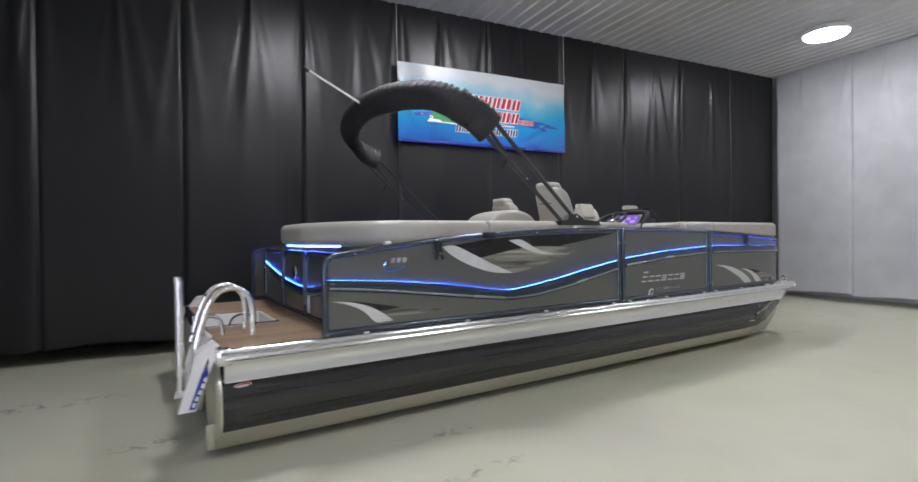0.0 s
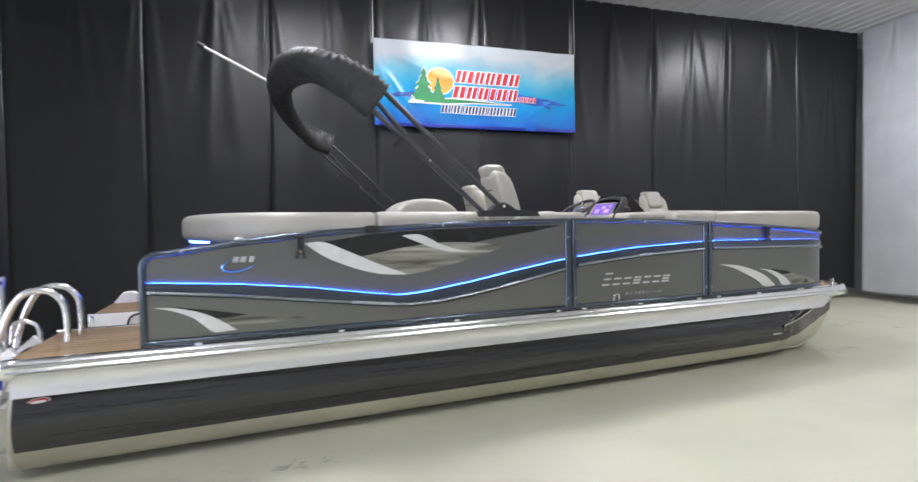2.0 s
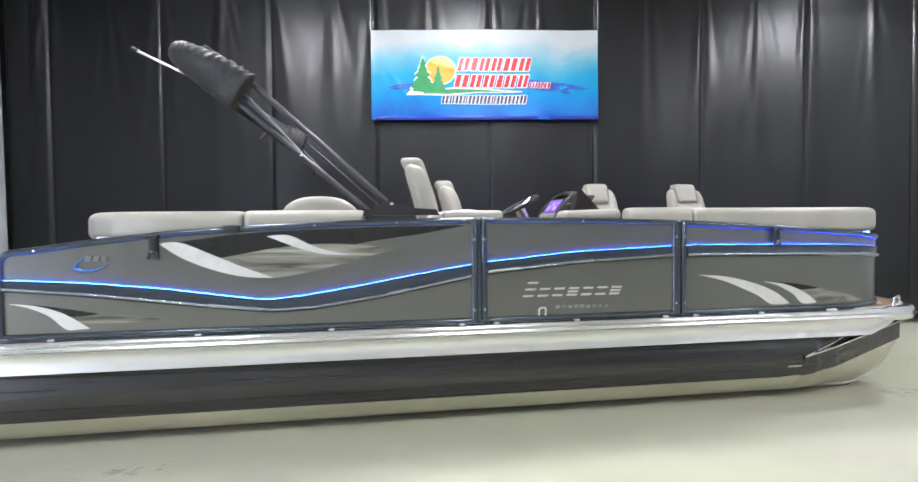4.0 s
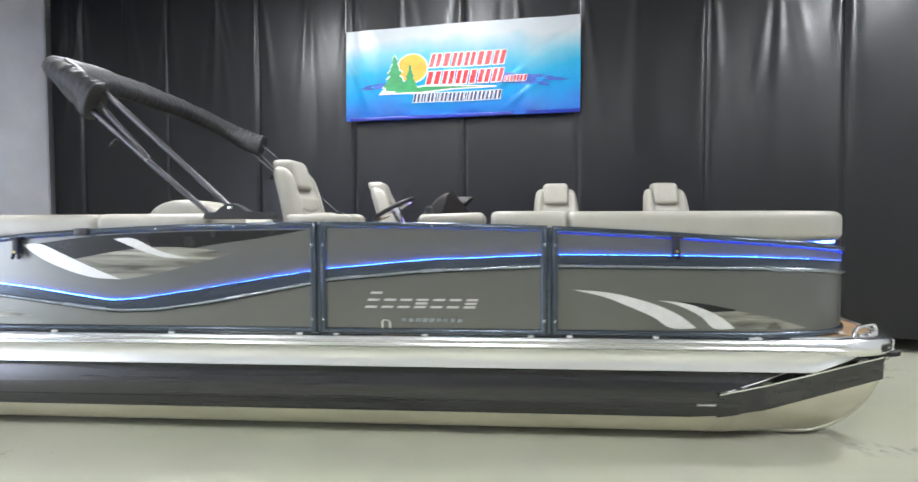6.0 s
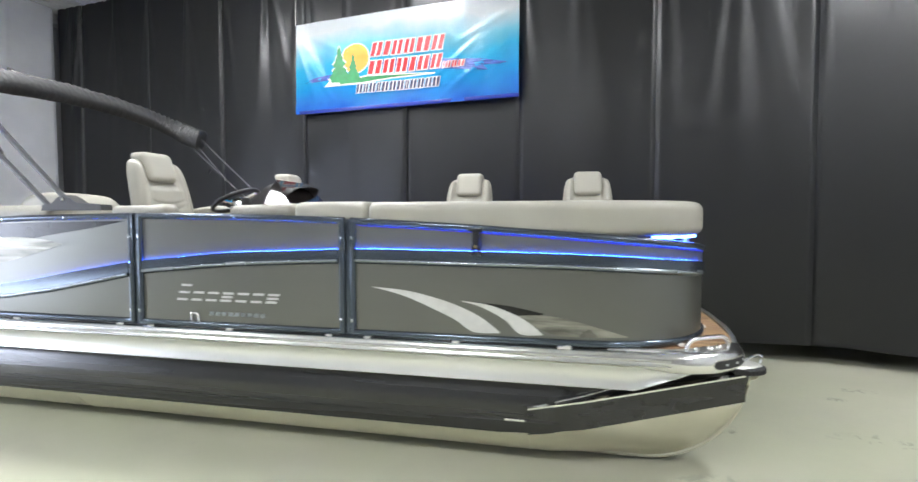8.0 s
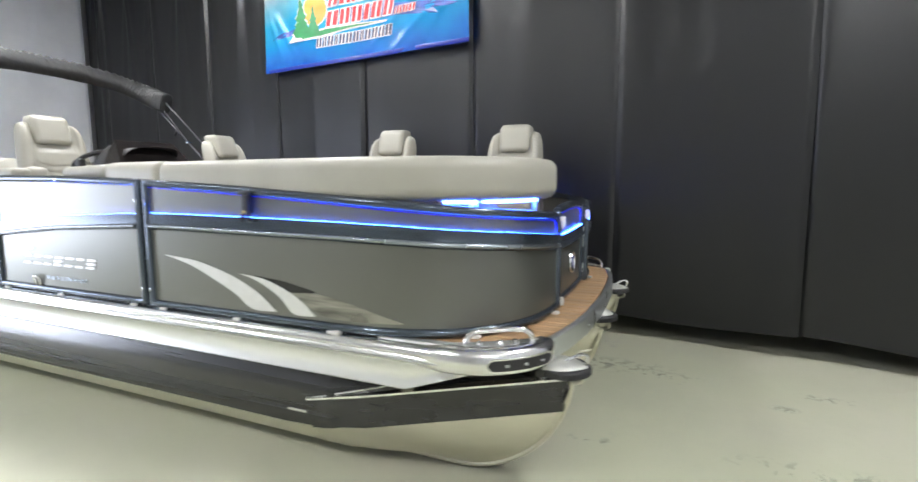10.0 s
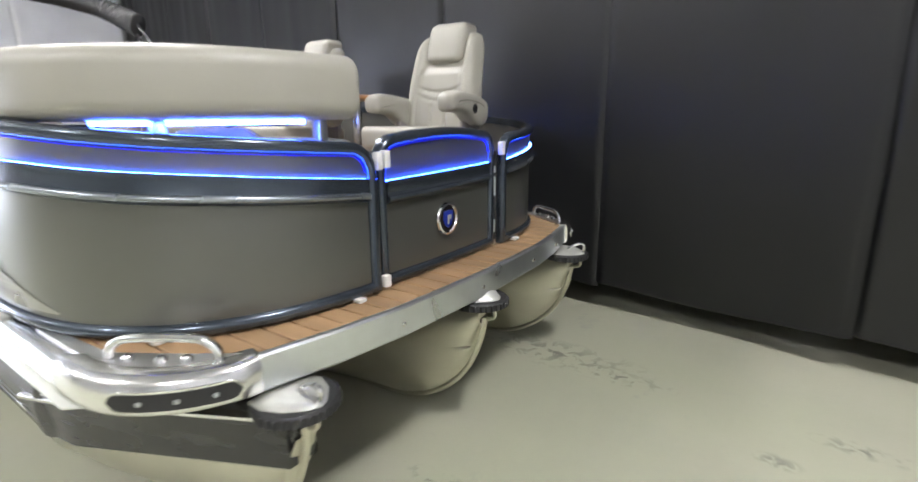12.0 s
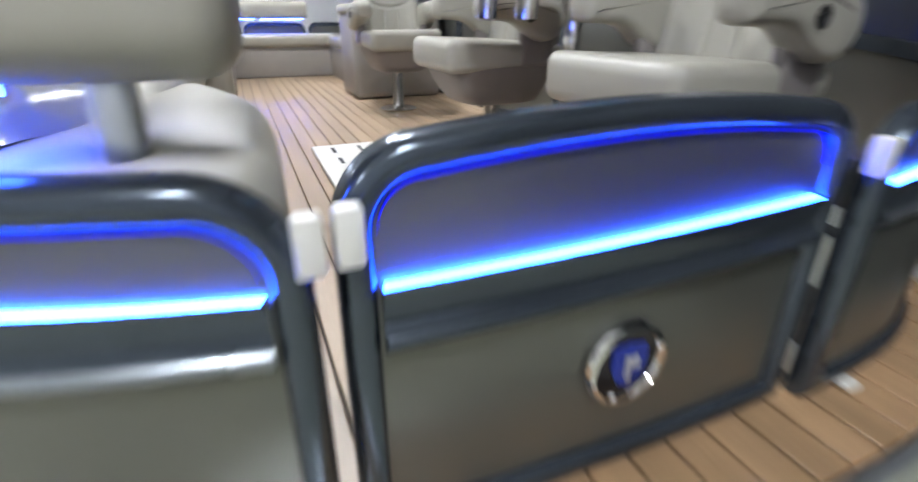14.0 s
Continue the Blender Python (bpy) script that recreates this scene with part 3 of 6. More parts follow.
SECTIONS = {}
for mirror in (False, True):
    for key, nm, co, r0, r1, up in (("aft", "side_fence", NEAR_AFT, 0.10, 0.0, False), ("gate", "side_gate", NEAR_GATE, 0.0, 0.0, False), ("bow", "bow_fence", NEAR_BOW, 0.0, 0.115, True)):
        fx = lambda s, c=co: c.p[0][0] + s
        SECTIONS[key, mirror] = fence_section(
            nm, co, (lambda s, f=fx: RAIL(f(s))), (lambda s, f=fx: LEDZ(f(s))), (lambda s, f=fx: RIDGE(f(s))), r0, r1,
            {"aft": "blue-grey framed side fence panel with a waved light strip", "gate": "blue-grey framed side gate, closed", "bow": "blue-grey framed fence panel curving round the bow"}[key], up, mirror)

SECTIONS["front"] = fence_section("bow_gate", FRONT_GATE, lambda s: 1.342 - 0.22 * (s - FRONT_GATE.length / 2) ** 2, lambda s: 1.156 + 0.02 * s, lambda s: 1.09 + 0.02 * s, 0.10, 0.10,
                                  "blue-grey framed bow gate with a round crest, closed", True, bright=False, ledge=0.016, strip=M_LEDDEEP)

# posts that close the gaps beside the side gates
for mirror in (False, True):
    fix = flip if mirror else (lambda bm: bm)
    for x in (4.13, 5.67):
        part("gate_post", fix(rbox(x, 3.432, (0.76 + RAIL(x) - 0.012) / 2, 0.026, 0.03, RAIL(x) - 0.012 - 0.76, 0.006)), M_FRAME, boat)

# hinge and latch blocks at the bow gate
for mirror in (False, True):
    fix = flip if mirror else (lambda bm: bm)
    for z, w, ys in (((1.235, 0.068, (4.290,)),) if mirror else ((1.235, 0.068, (4.270, 4.308)), (0.798, 0.05, (4.288,)))):
        for y in ys:
            part("hinge_block", fix(rbox(7.845, y, z + 0.004 * (y > 4.3), 0.028, 0.028, w * 0.9, 0.005)), M_WHITE, SECTIONS["front"], "small off-white plastic block")

for z, h in ((1.135, 0.03), (1.055, 0.09), (0.86, 0.06)):
    part("gate_hinge", tube([(7.822, 5.084, z - h / 2), (7.822, 5.084, z + h / 2)], 0.006, 10), M_BEAM, SECTIONS["front"], "slim grey metal hinge")

# dark strip added so that the gap beside the gate stays dark
part("gap_filler", rbox(7.80, 5.112, 1.0, 0.012, 0.034, 0.44, 0.004), M_RUBBER, SECTIONS["front"], "dark strip added to close the gap beside the gate")

# crest on the bow gate
crest = part("crest", lathe([(0.001, 0.0), (0.068, 0.0), (0.072, 0.006), (0.068, 0.014), (0.060, 0.016), (0.056, 0.008), (0.001, 0.007)], (7.817, 4.697, 0.96), "x", 28), M_CHROME, SECTIONS["front"], "round chrome crest with a blue shield")
bm = bmesh.new()
sh = [(-0.030, 0.032), (0.0, 0.037), (0.030, 0.032), (0.032, 0.0), (0.020, -0.026), (0.0, -0.038), (-0.020, -0.026), (-0.032, 0.0)]
rings([[(x, 4.697 + a, 0.96 + b) for a, b in sh] for x in (7.8245, 7.831)], bm=bm)
part("dish", lathe([(0.001, 0.0), (0.055, 0.0), (0.056, 0.0012), (0.001, 0.0014)], (7.8245, 4.697, 0.96), "x", 28), M_SMOKE, crest, "dark glossy dish")
part("shield", bm, M_BLUE, crest)
bm = rbox(7.834, 4.692, 0.958, 0.006, 0.009, 0.040, 0.002)
rbox(7.834, 4.704, 0.968, 0.006, 0.016, 0.020, 0.005, bm=bm)
part("mark", bm, M_BADGE, crest)

# mounting feet of the fence
for mirror in (False, True):
    fix = flip if mirror else (lambda bm: bm)
    for x in (1.38, 2.25, 3.1, 4.0, 4.25, 4.85, 5.55, 5.8, 6.35, 6.95):
        part("fence_foot", fix(rbox(x, 3.400, 0.763, 0.036, 0.020, 0.010, 0.003)), M_WHITE, boat)
    for s in (1.30, 1.95, 2.555):
        p = NEAR_BOW.place(s, 0.766, 0.025)
        part("fence_foot", fix(rbox(p.x, p.y, p.z, 0.036, 0.036, 0.015, 0.005)), M_WHITE, boat)
    for x in (1.99, 6.47):                              # fender clips
        clip = part("fender_clip", fix(rbox(x, 3.398, RAIL(x) - 0.080, 0.046, 0.034, 0.12, 0.010, 3)), M_BLACKMETAL, boat, "black fender clip")
        for sgn in (-1, 1):
            part("clip_leg", fix(tube([(x + sgn * 0.016, 3.394, RAIL(x) - 0.12), (x + sgn * 0.019, 3.388, RAIL(x) - 0.15), (x + sgn * 0.026, 3.384, RAIL(x) - 0.172)], 0.010, 8)), M_BLACKMETAL, clip)
        part("clip_hook", fix(rbox(x, 3.38, RAIL(x) - 0.030, 0.070, 0.022, 0.022, 0.006)), M_BLACKMETAL, clip)
        part("clip_button", fix(lathe([(0.001, 0), (0.010, 0), (0.008, -0.006), (0.001, -0.007)], (x, 3.379, RAIL(x) - 0.125), "y", 12)), M_BRASS, clip, "small brass button")
part("rail_joint", rbox(2.47, 3.405, RAIL(2.47) - 0.02, 0.10, 0.045, 0.052, 0.008), M_BLACKMETAL, boat, "black rail joint sleeve")
for x in (1.3, 3.0, 3.55, 4.9):
    part("rail_screw", lathe([(0.001, 0), (0.008, 0), (0.006, -0.004), (0.001, -0.005)], (x, 3.403, RAIL(x) - 0.024), "y", 10), M_CHROME, boat)
for x in (4.09, 4.165, 5.635, 5.705):
    for z in (0.86, 1.36):
        part("gate_hinge", rbox(x, 3.400, z, 0.008, 0.010, 0.022, 0.003), M_BRIGHT, boat)


# painted swooshes on the near fence
def decal(name, material, owner, rows, d=0.002):
    bm = bmesh.new()
    rings([[(x, 3.42 - k, z) for x, z in rows] for k in (d - 0.0015, d)], bm=bm)
    part(name, bm, material, owner)


AFT = SECTIONS["aft", False]
BOW = SECTIONS["bow", False]
GATE = SECTIONS["gate", False]
def blade(name, material, owner, upper, lower, d):
    """A painted shape between two soft edges that share their ends."""
    up = [(p.x, p.z) for p in smooth([(x, 0, z) for x, z in upper], 6)]
    low = [(p.x, p.z) for p in smooth([(x, 0, z) for x, z in lower], 6)]
    decal(name, material, owner, low + up[::-1][1:-1], d)


blade("black_swoosh", M_BLACKDECAL, AFT, [(2.12, 1.368), (2.6, 1.425), (3.3, 1.452), (4.05, 1.462)], [(2.12, 1.368), (2.35, 1.25), (2.8, 1.24), (3.3, 1.345), (3.75, 1.41), (4.05, 1.462)], 0.003)
blade("gold_swoosh", M_GOLDDECAL, AFT, [(2.36, 1.255), (2.70, 1.315), (3.0, 1.345), (3.30, 1.335), (3.52, 1.30)], [(2.36, 1.255), (2.52, 1.17), (2.72, 1.122), (3.0, 1.165), (3.25, 1.225), (3.52, 1.30)], 0.005)
blade("silver_swoosh", M_SILVER, AFT, [(2.02, 1.362), (2.15, 1.366), (2.33, 1.29), (2.52, 1.205), (2.73, 1.122)], [(2.02, 1.362), (2.15, 1.27), (2.33, 1.19), (2.53, 1.135), (2.73, 1.122)], 0.007)
blade("silver_swoosh", M_SILVER, AFT, [(2.69, 1.402), (2.83, 1.405), (2.98, 1.335), (3.10, 1.295), (3.23, 1.268)], [(2.69, 1.402), (2.80, 1.355), (2.92, 1.31), (3.06, 1.275), (3.23, 1.268)], 0.008)
blade("silver_swoosh", M_SILVER, AFT, [(1.14, 0.997), (1.29, 0.980), (1.45, 0.925), (1.60, 0.825)], [(1.14, 0.997), (1.25, 0.968), (1.36, 0.915), (1.46, 0.826), (1.53, 0.822), (1.60, 0.825)], 0.004)
blade("black_swoosh", M_BLACKDECAL, AFT, [(1.24, 0.992), (1.42, 0.965), (1.66, 0.918)], [(1.24, 0.992), (1.40, 0.935), (1.48, 0.905), (1.66, 0.918)], 0.003)
blade("gold_swoosh", M_GOLDDECAL, AFT, [(1.46, 0.908), (1.68, 0.912), (1.9, 0.892), (2.07, 0.862)], [(1.46, 0.908), (1.56, 0.862), (1.8, 0.856), (2.07, 0.862)], 0.003)


def curved_blade(name, material, upper, lower, d):
    """A painted shape on the curving bow panel, between two soft edges over x as if unrolled."""
    up, low = (smooth([(x - 5.685, 0, z) for x, z in edge], 8) for edge in (upper, lower))
    n = 40
    ends = [np.interp(np.linspace(0, 1, n), np.linspace(0, 1, len(e)), [p.x for p in e]) for e in (up, low)]
    tops = [np.interp(np.linspace(0, 1, n), np.linspace(0, 1, len(e)), [p.z for p in e]) for e in (up, low)]
    part(name, rings([[NEAR_BOW.place(ends[0][k], tops[0][k] + 0.0004, d), NEAR_BOW.place(ends[1][k], tops[1][k] - 0.0004, d),
                       NEAR_BOW.place(ends[1][k], tops[1][k] - 0.0004, d - 0.0015), NEAR_BOW.place(ends[0][k], tops[0][k] + 0.0004, d - 0.0015)] for k in range(n)]), material, BOW)


curved_blade("black_swoosh", M_BLACKDECAL, [(6.374, 0.999), (6.53, 0.990), (6.672, 0.977), (6.853, 0.942)], [(6.374, 0.999), (6.55, 0.955), (6.70, 0.905), (6.853, 0.940)], 0.002)
curved_blade("gold_swoosh", M_GOLDDECAL, [(6.70, 0.925), (6.86, 0.932), (7.03, 0.905), (7.31, 0.826)], [(6.70, 0.925), (6.80, 0.87), (6.95, 0.822), (7.31, 0.822)], 0.003)
curved_blade("silver_swoosh", M_SILVER, [(5.825, 1.066), (6.04, 1.050), (6.217, 1.013), (6.367, 0.967), (6.50, 0.905), (6.606, 0.826)], [(5.825, 1.066), (6.02, 1.022), (6.189, 0.957), (6.34, 0.890), (6.451, 0.822), (6.606, 0.822)], 0.004)
curved_blade("silver_swoosh", M_SILVER, [(6.374, 0.999), (6.52, 0.985), (6.644, 0.949), (6.76, 0.895), (6.847, 0.826)], [(6.374, 0.999), (6.46, 0.980), (6.537, 0.951), (6.64, 0.895), (6.72, 0.822), (6.847, 0.822)], 0.005)


def bars(owner, x0, x1, z0, z1, n, material, slant=0.25, d=0.006, gap=0.28, tall=1.0, stroke=0.0):
    """A row of plain slanted shapes in place of a name: solid, or as open frames of thin strokes."""
    w = (x1 - x0) / n
    for k in range(n):
        a, b = x0 + k * w, x0 + (k + 1 - gap) * w
        h = z1 if k else z0 + (z1 - z0) * tall
        lean = lambda x, z: (x + slant * (z - z0), z)
        pieces = [(a, z0, b, h)]
        if stroke:
            t = stroke
            pieces = [(a, h - t, b, h), (a, z0, b, z0 + t)] + ([(a, (z0 + h - t) / 2, b, (z0 + h + t) / 2)] if k % 3 == 0 else [])
        bm = bmesh.new()
        for p, q, r, u in pieces:
            rings([[(x, y, z) for x, z in (lean(p, q), lean(r, q), lean(r, u), lean(p, u))] for y in (3.419, 3.42 - d)], bm=bm)
        part("name_bar", bm, material, owner)


bars(GATE, 4.445, 5.215, 0.938, 1.000, 7, M_BADGE, slant=0.40, tall=1.75, stroke=0.014, gap=0.30)
bars(GATE, 4.69, 5.11, 0.845, 0.870, 9, M_RIDGE, d=0.004)
ring_a = np.linspace(1.9, 5.6, 24)
ring_pts = [(1.632 + 0.105 * math.cos(q), 3.416, 1.246 + 0.046 * math.sin(q) + 0.022 * math.cos(q)) for q in ring_a]
part("badge_ring", tube(ring_pts, 0.006, 6, radii=[0.002 + 0.009 * math.sin(math.pi * k / 23) for k in range(24)]), M_BADGEBLUE, AFT, "bright blue metal crescent")
bars(AFT, 1.58, 1.72, 1.252, 1.288, 3, M_CHROME)
bm = tube([(4.565, 3.415, 0.80), (4.565, 3.405, 0.845), (4.575, 3.40, 0.86), (4.605, 3.40, 0.86), (4.615, 3.405, 0.845), (4.615, 3.415, 0.80)], 0.007, 8)
part("gate_latch", bm, M_CHROME, GATE, "small chrome gate latch")

# ---- tubes ----
ZC, RAD = 0.365, 0.33


def keel_z(x):
    return ZC - RAD + 0.565 * (1 - math.sqrt(max(0, 1 - max(0, (x - 7.43) / 0.582) ** 2)))


def nose_w(x):
    """Half the width of the nose: a short facet, then a long flat cheek."""
    return max(0.008, 0.336 - 0.166 * max(0, min(x, 7.083) - 6.77) - 0.268 * max(0, x - 7.083))


def paint_line(x):
    return 0.222 if x < 6.77 else 0.224 + 0.163 * (x - 6.77)


def chine_z(x):
    """The height of the spray rail along the nose."""
    return 0.390 + 0.152 * (x - 6.77)


def hull_ring(x, y0, a0, a1, n):
    if x <= 6.9:
        zt, zb, w = ZC + RAD, ZC - RAD, RAD
    else:
        u = min(1.0, (x - 6.9) / 1.10)
        zt, zb, w = ZC + RAD - 0.065 * u, keel_z(x), min(RAD, nose_w(x))
    zc, h = (zt + zb) / 2, (zt - zb) / 2
    line = paint_line(x)
    c = max(-0.98, min(0.98, (line - zc) / h))
    phi = math.acos(c)
    out = []
    for k in range(n + 1):
        f = a0 + (a1 - a0) * k / n
        ang = f * phi if abs(f) <= 1 else (phi + (abs(f) - 1) * (math.pi - phi)) * (1 if f > 0 else -1)
        s, cc = math.sin(ang), math.cos(ang)
        e = 1.0 if x <= 6.9 or cc > 0 else 1 + 0.7 * min(1, (x - 6.9) / 1.14)
        yy, zz = w * math.copysign(abs(s) ** e, s), zc + h * cc
        if x > 6.9 and abs(f) > 1:                      # the flat-sided cone between the painted line and the keel
            g, v = abs(f) - 1, min(1, (x - 6.9) / 0.55)
            v = v * v * (3 - 2 * v)
            yy = yy * (1 - v) + math.copysign(w * (1 - g ** 2.2), f) * v
            zz = zz * (1 - v) + (line + (zb - line) * g) * v if zb < line else zz
        out.append((x, y0 + yy, zz))
    return out


def hull_half(x, z):
    """Half the hull's width at x and height z."""
    zt, zb, w = (ZC + RAD, ZC - RAD, RAD) if x <= 6.9 else (ZC + RAD - 0.065 * min(1.0, (x - 6.9) / 1.10), keel_z(x), min(RAD, nose_w(x)))
    q = (z - (zt + zb) / 2) / ((zt - zb) / 2)
    return w * math.sqrt(max(0.0, 1 - min(1.0, q * q)))


def pontoon(y0, painted):
    xs = list(np.linspace(0.42, 6.87, 24)) + list(np.linspace(6.9, 8.005, 30))
    top = part("pontoon", rings([hull_ring(x, y0, -1, 1, 20) for x in xs], closed_ring=False), M_BLACKPAINT if painted else M_ALU, boat, "black painted upper half of an aluminium tube" if painted else "bare aluminium tube", 50)
    low = bmesh.new()
    rings([hull_ring(x, y0, 1, 2, 10) for x in xs], closed_ring=False, bm=low)
    rings([hull_ring(x, y0, -2, -1, 10) for x in xs], closed_ring=False, bm=low)
    bmesh.ops.remove_doubles(low, verts=low.verts[:], dist=0.0005)
    part("tube_bottom", low, M_ALU, top, "bare aluminium underside", 50)
    part("end_cap", lathe([(0.001, 0.42), (RAD - 0.05, 0.405), (RAD - 0.01, 0.412), (RAD + 0.003, 0.425), (RAD + 0.003, 0.44)], (0, y0, ZC), "x", 36), M_ALU, top, "dished aluminium end cap")
    keel = [(6.6, y0, ZC - RAD + 0.004), (7.0, y0, ZC - RAD)] + [(7.43 + 0.58 * math.sin(a), y0, keel_z(7.43 + 0.58 * math.sin(a))) for a in np.linspace(0, math.pi / 2, 24)]
    part("keel_bead", tube(keel, 0.015, 8), M_ALU, top, "welded bead along the keel")
    for sgn in ((-1, 1) if painted else ()):
        xs2 = np.linspace(6.765, 7.985, 25)
        half = lambda x: nose_w(x) + 0.006
        # the flat black cheek of the nose, its sloping top and the bright rail between them
        foot_z = lambda x: min(paint_line(x), chine_z(x) - 0.02)
        foot_h = lambda x: max(hull_half(x, foot_z(x)) + 0.004, half(x) - 0.16 * max(0, 7.08 - x))
        crest_z = lambda x: chine_z(x) + 0.004 + 0.078 * min(0.7, x - 6.765)
        crest_h = lambda x: max(0.004, min(hull_half(x, crest_z(x)) + 0.003, half(x) - 0.002))
        part("nose_plate", rings([[(x, y0 + sgn * max(0.004, half(x) - 0.04), chine_z(x) - 0.002), (x, y0 + sgn * half(x), chine_z(x) - 0.002), (x, y0 + sgn * foot_h(x), foot_z(x)), (x, y0 + sgn * max(0.002, foot_h(x) - 0.03), foot_z(x))] for x in xs2]), M_BLACKPAINT, top, "flat black cheek of the nose")
        part("nose_top", rings([[(x, y0 + sgn * half(x), chine_z(x)), (x, y0 + sgn * crest_h(x), crest_z(x)), (x, y0 + sgn * max(0.002, crest_h(x) - 0.04), chine_z(x) - 0.004)] for x in xs2]), M_BLACKPAINT, top)
        rail = lambda x: 0.008 + 0.020 * min(1, max(0, (x - 6.98) / 0.12))
        part("spray_rail", rings([[(x, y0 + sgn * (half(x) + 0.005), chine_z(x) - 0.006), (x, y0 + sgn * (half(x) + 0.005), chine_z(x) + 0.004), (x, y0 + sgn * max(0.003, half(x) - rail(x)), chine_z(x) + 0.004 + 0.85 * rail(x)), (x, y0 + sgn * max(0.002, half(x) - rail(x)), chine_z(x) - 0.006)] for x in xs2]), M_BRIGHT, top, "bright metal edge of the spray rail")
        part("weld_bead", tube([(x, y0 + sgn * crest_h(x), crest_z(x)) for x in np.linspace(6.775, 7.6, 14)], 0.0055, 8), M_BRIGHT, top, "bright weld along the nose")
        part("maker_plate", rbox(6.69, y0 + sgn * (RAD - 0.006), 0.312, 0.12, 0.006, 0.014, 0.002), M_BRIGHT, top, "small bright metal strip")
        part("strake", rings([[(x, y0 + sgn * (RAD - 0.02), 0.312), (x, y0 + sgn * (RAD - 0.0035), 0.306), (x, y0 + sgn * (RAD - 0.022), 0.30)] for x in np.linspace(0.6, 6.76, 12)]), M_BLACKPAINT, top)
    for wx in (3.52, 6.77):
        seam = [(wx, y0 + (RAD + 0.001) * math.sin(a), ZC + (RAD + 0.001) * math.cos(a)) for a in np.linspace(math.radians(122), math.radians(238), 24)]
        part("weld_seam", tube(seam, 0.004, 6), M_ALU, top)
    # rubber-edged step plate on the nose
    bm = bmesh.new()
    bx0, bz0 = 7.968, 0.612 if y0 == MID else 0.596
    reach = 0.138 if y0 == MID else 0.126
    rim = [(bx0 + reach * math.cos(a), y0 + 0.122 * math.sin(a)) for a in np.linspace(-math.pi / 2, math.pi / 2, 15)] + [(7.91, y0 + 0.107), (7.89, y0), (7.91, y0 - 0.107)]
    rings([[(7.98 + (x - 7.98) * k, y0 + (y - y0) * k, bz0 + z) for x, y in rim] for z, k in ((-0.004, 0.93), (0.0, 1.0), (0.026, 1.0), (0.032, 0.95))], bm=bm)
    part("nose_bumper", bm, M_RUBBER, top, "black ribbed rubber nose bumper")
    for k in range(17):
        a = -1.45 + 2.9 * k / 16
        part("rubber_rib", rbox(bx0 + reach * math.cos(a), y0 + 0.122 * math.sin(a), bz0 + 0.013, 0.010, 0.010, 0.027, 0.002, 1), M_RUBBER, top)
    part("nose_neck", rings([[(7.955 + (0.075 if math.cos(a) > 0 else 0.05) * k * math.cos(a), y0 + 0.05 * k * math.sin(a), z) for a in np.linspace(0, 2 * math.pi, 17)[:-1]] for k, z in ((0.6, 0.54), (1.0, 0.60), (1.2, 0.624))]), M_ALU, top)
    dome = 0.036 if y0 == MID else 0.018                # the middle one has a fuller top and no eye
    bm = bmesh.new()                                    # the pale step, drawn out to a point in front
    foot = [(7.90, -0.100), (7.96, -0.106), (8.02, -0.080), (8.070, -0.032), (8.084, 0.0), (8.070, 0.032), (8.02, 0.080), (7.96, 0.106), (7.90, 0.100), (7.885, 0.0)]
    rings([[(7.96 + (x - 7.96) * k, y0 + y * k, z) for x, y in foot] for k, z in ((1, bz0 + 0.028), (1, bz0 + 0.034), (0.95, bz0 + 0.034 + 0.22 * dome), (0.80, bz0 + 0.034 + 0.6 * dome), (0.50, bz0 + 0.034 + 0.9 * dome), (0.05, bz0 + 0.034 + dome))], bm=bm)
    part("nose_cap", bm, M_CAP, top, "pale metal step on the nose")
    if y0 != MID:
        part("tow_eye", tube(smooth([(7.98, y0, 0.640), (8.02, y0, 0.668), (8.058, y0, 0.686), (8.080, y0, 0.678), (8.078, y0, 0.652), (8.063, y0, 0.630)], 5), 0.008, 8), M_CHROME, top, "bright tow eye")
    part("tow_ring", tube(smooth([(7.99, y0, 0.59), (8.035, y0, 0.598), (8.060, y0, 0.580), (8.052, y0, 0.555), (8.00, y0, 0.54)], 4), 0.009, 8), M_ALU, top)


pontoon(3.77, True)
pontoon(MID, False)
pontoon(2 * MID - 3.77, False)
part("transducer", rbox(0.385, 3.62, 0.16, 0.05, 0.03, 0.17, 0.01), M_ALU, boat, "small pale bracket on the tube end")
oval = lambda k, d: [(0.56 + 0.055 * k * math.cos(a), 3.472 - d, 0.50 + 0.021 * k * math.sin(a) + 0.12 * k * 0.055 * math.cos(a)) for a in np.linspace(0, 2 * math.pi, 21)[:-1]]
sticker = part("hull_sticker", rings([oval(1, -0.02), oval(1, 0.002)]), M_WHITE, boat, "small oval red and white sticker")
part("red_rim", rings([oval(0.86, 0.0), oval(0.86, 0.004)]), M_RED, sticker)
part("white_bar", rings([[(x, y + 0.0, z * 0.55 + 0.225) for x, y, z in oval(0.70, d)] for d in (0.002, 0.006)]), M_WHITE, sticker)

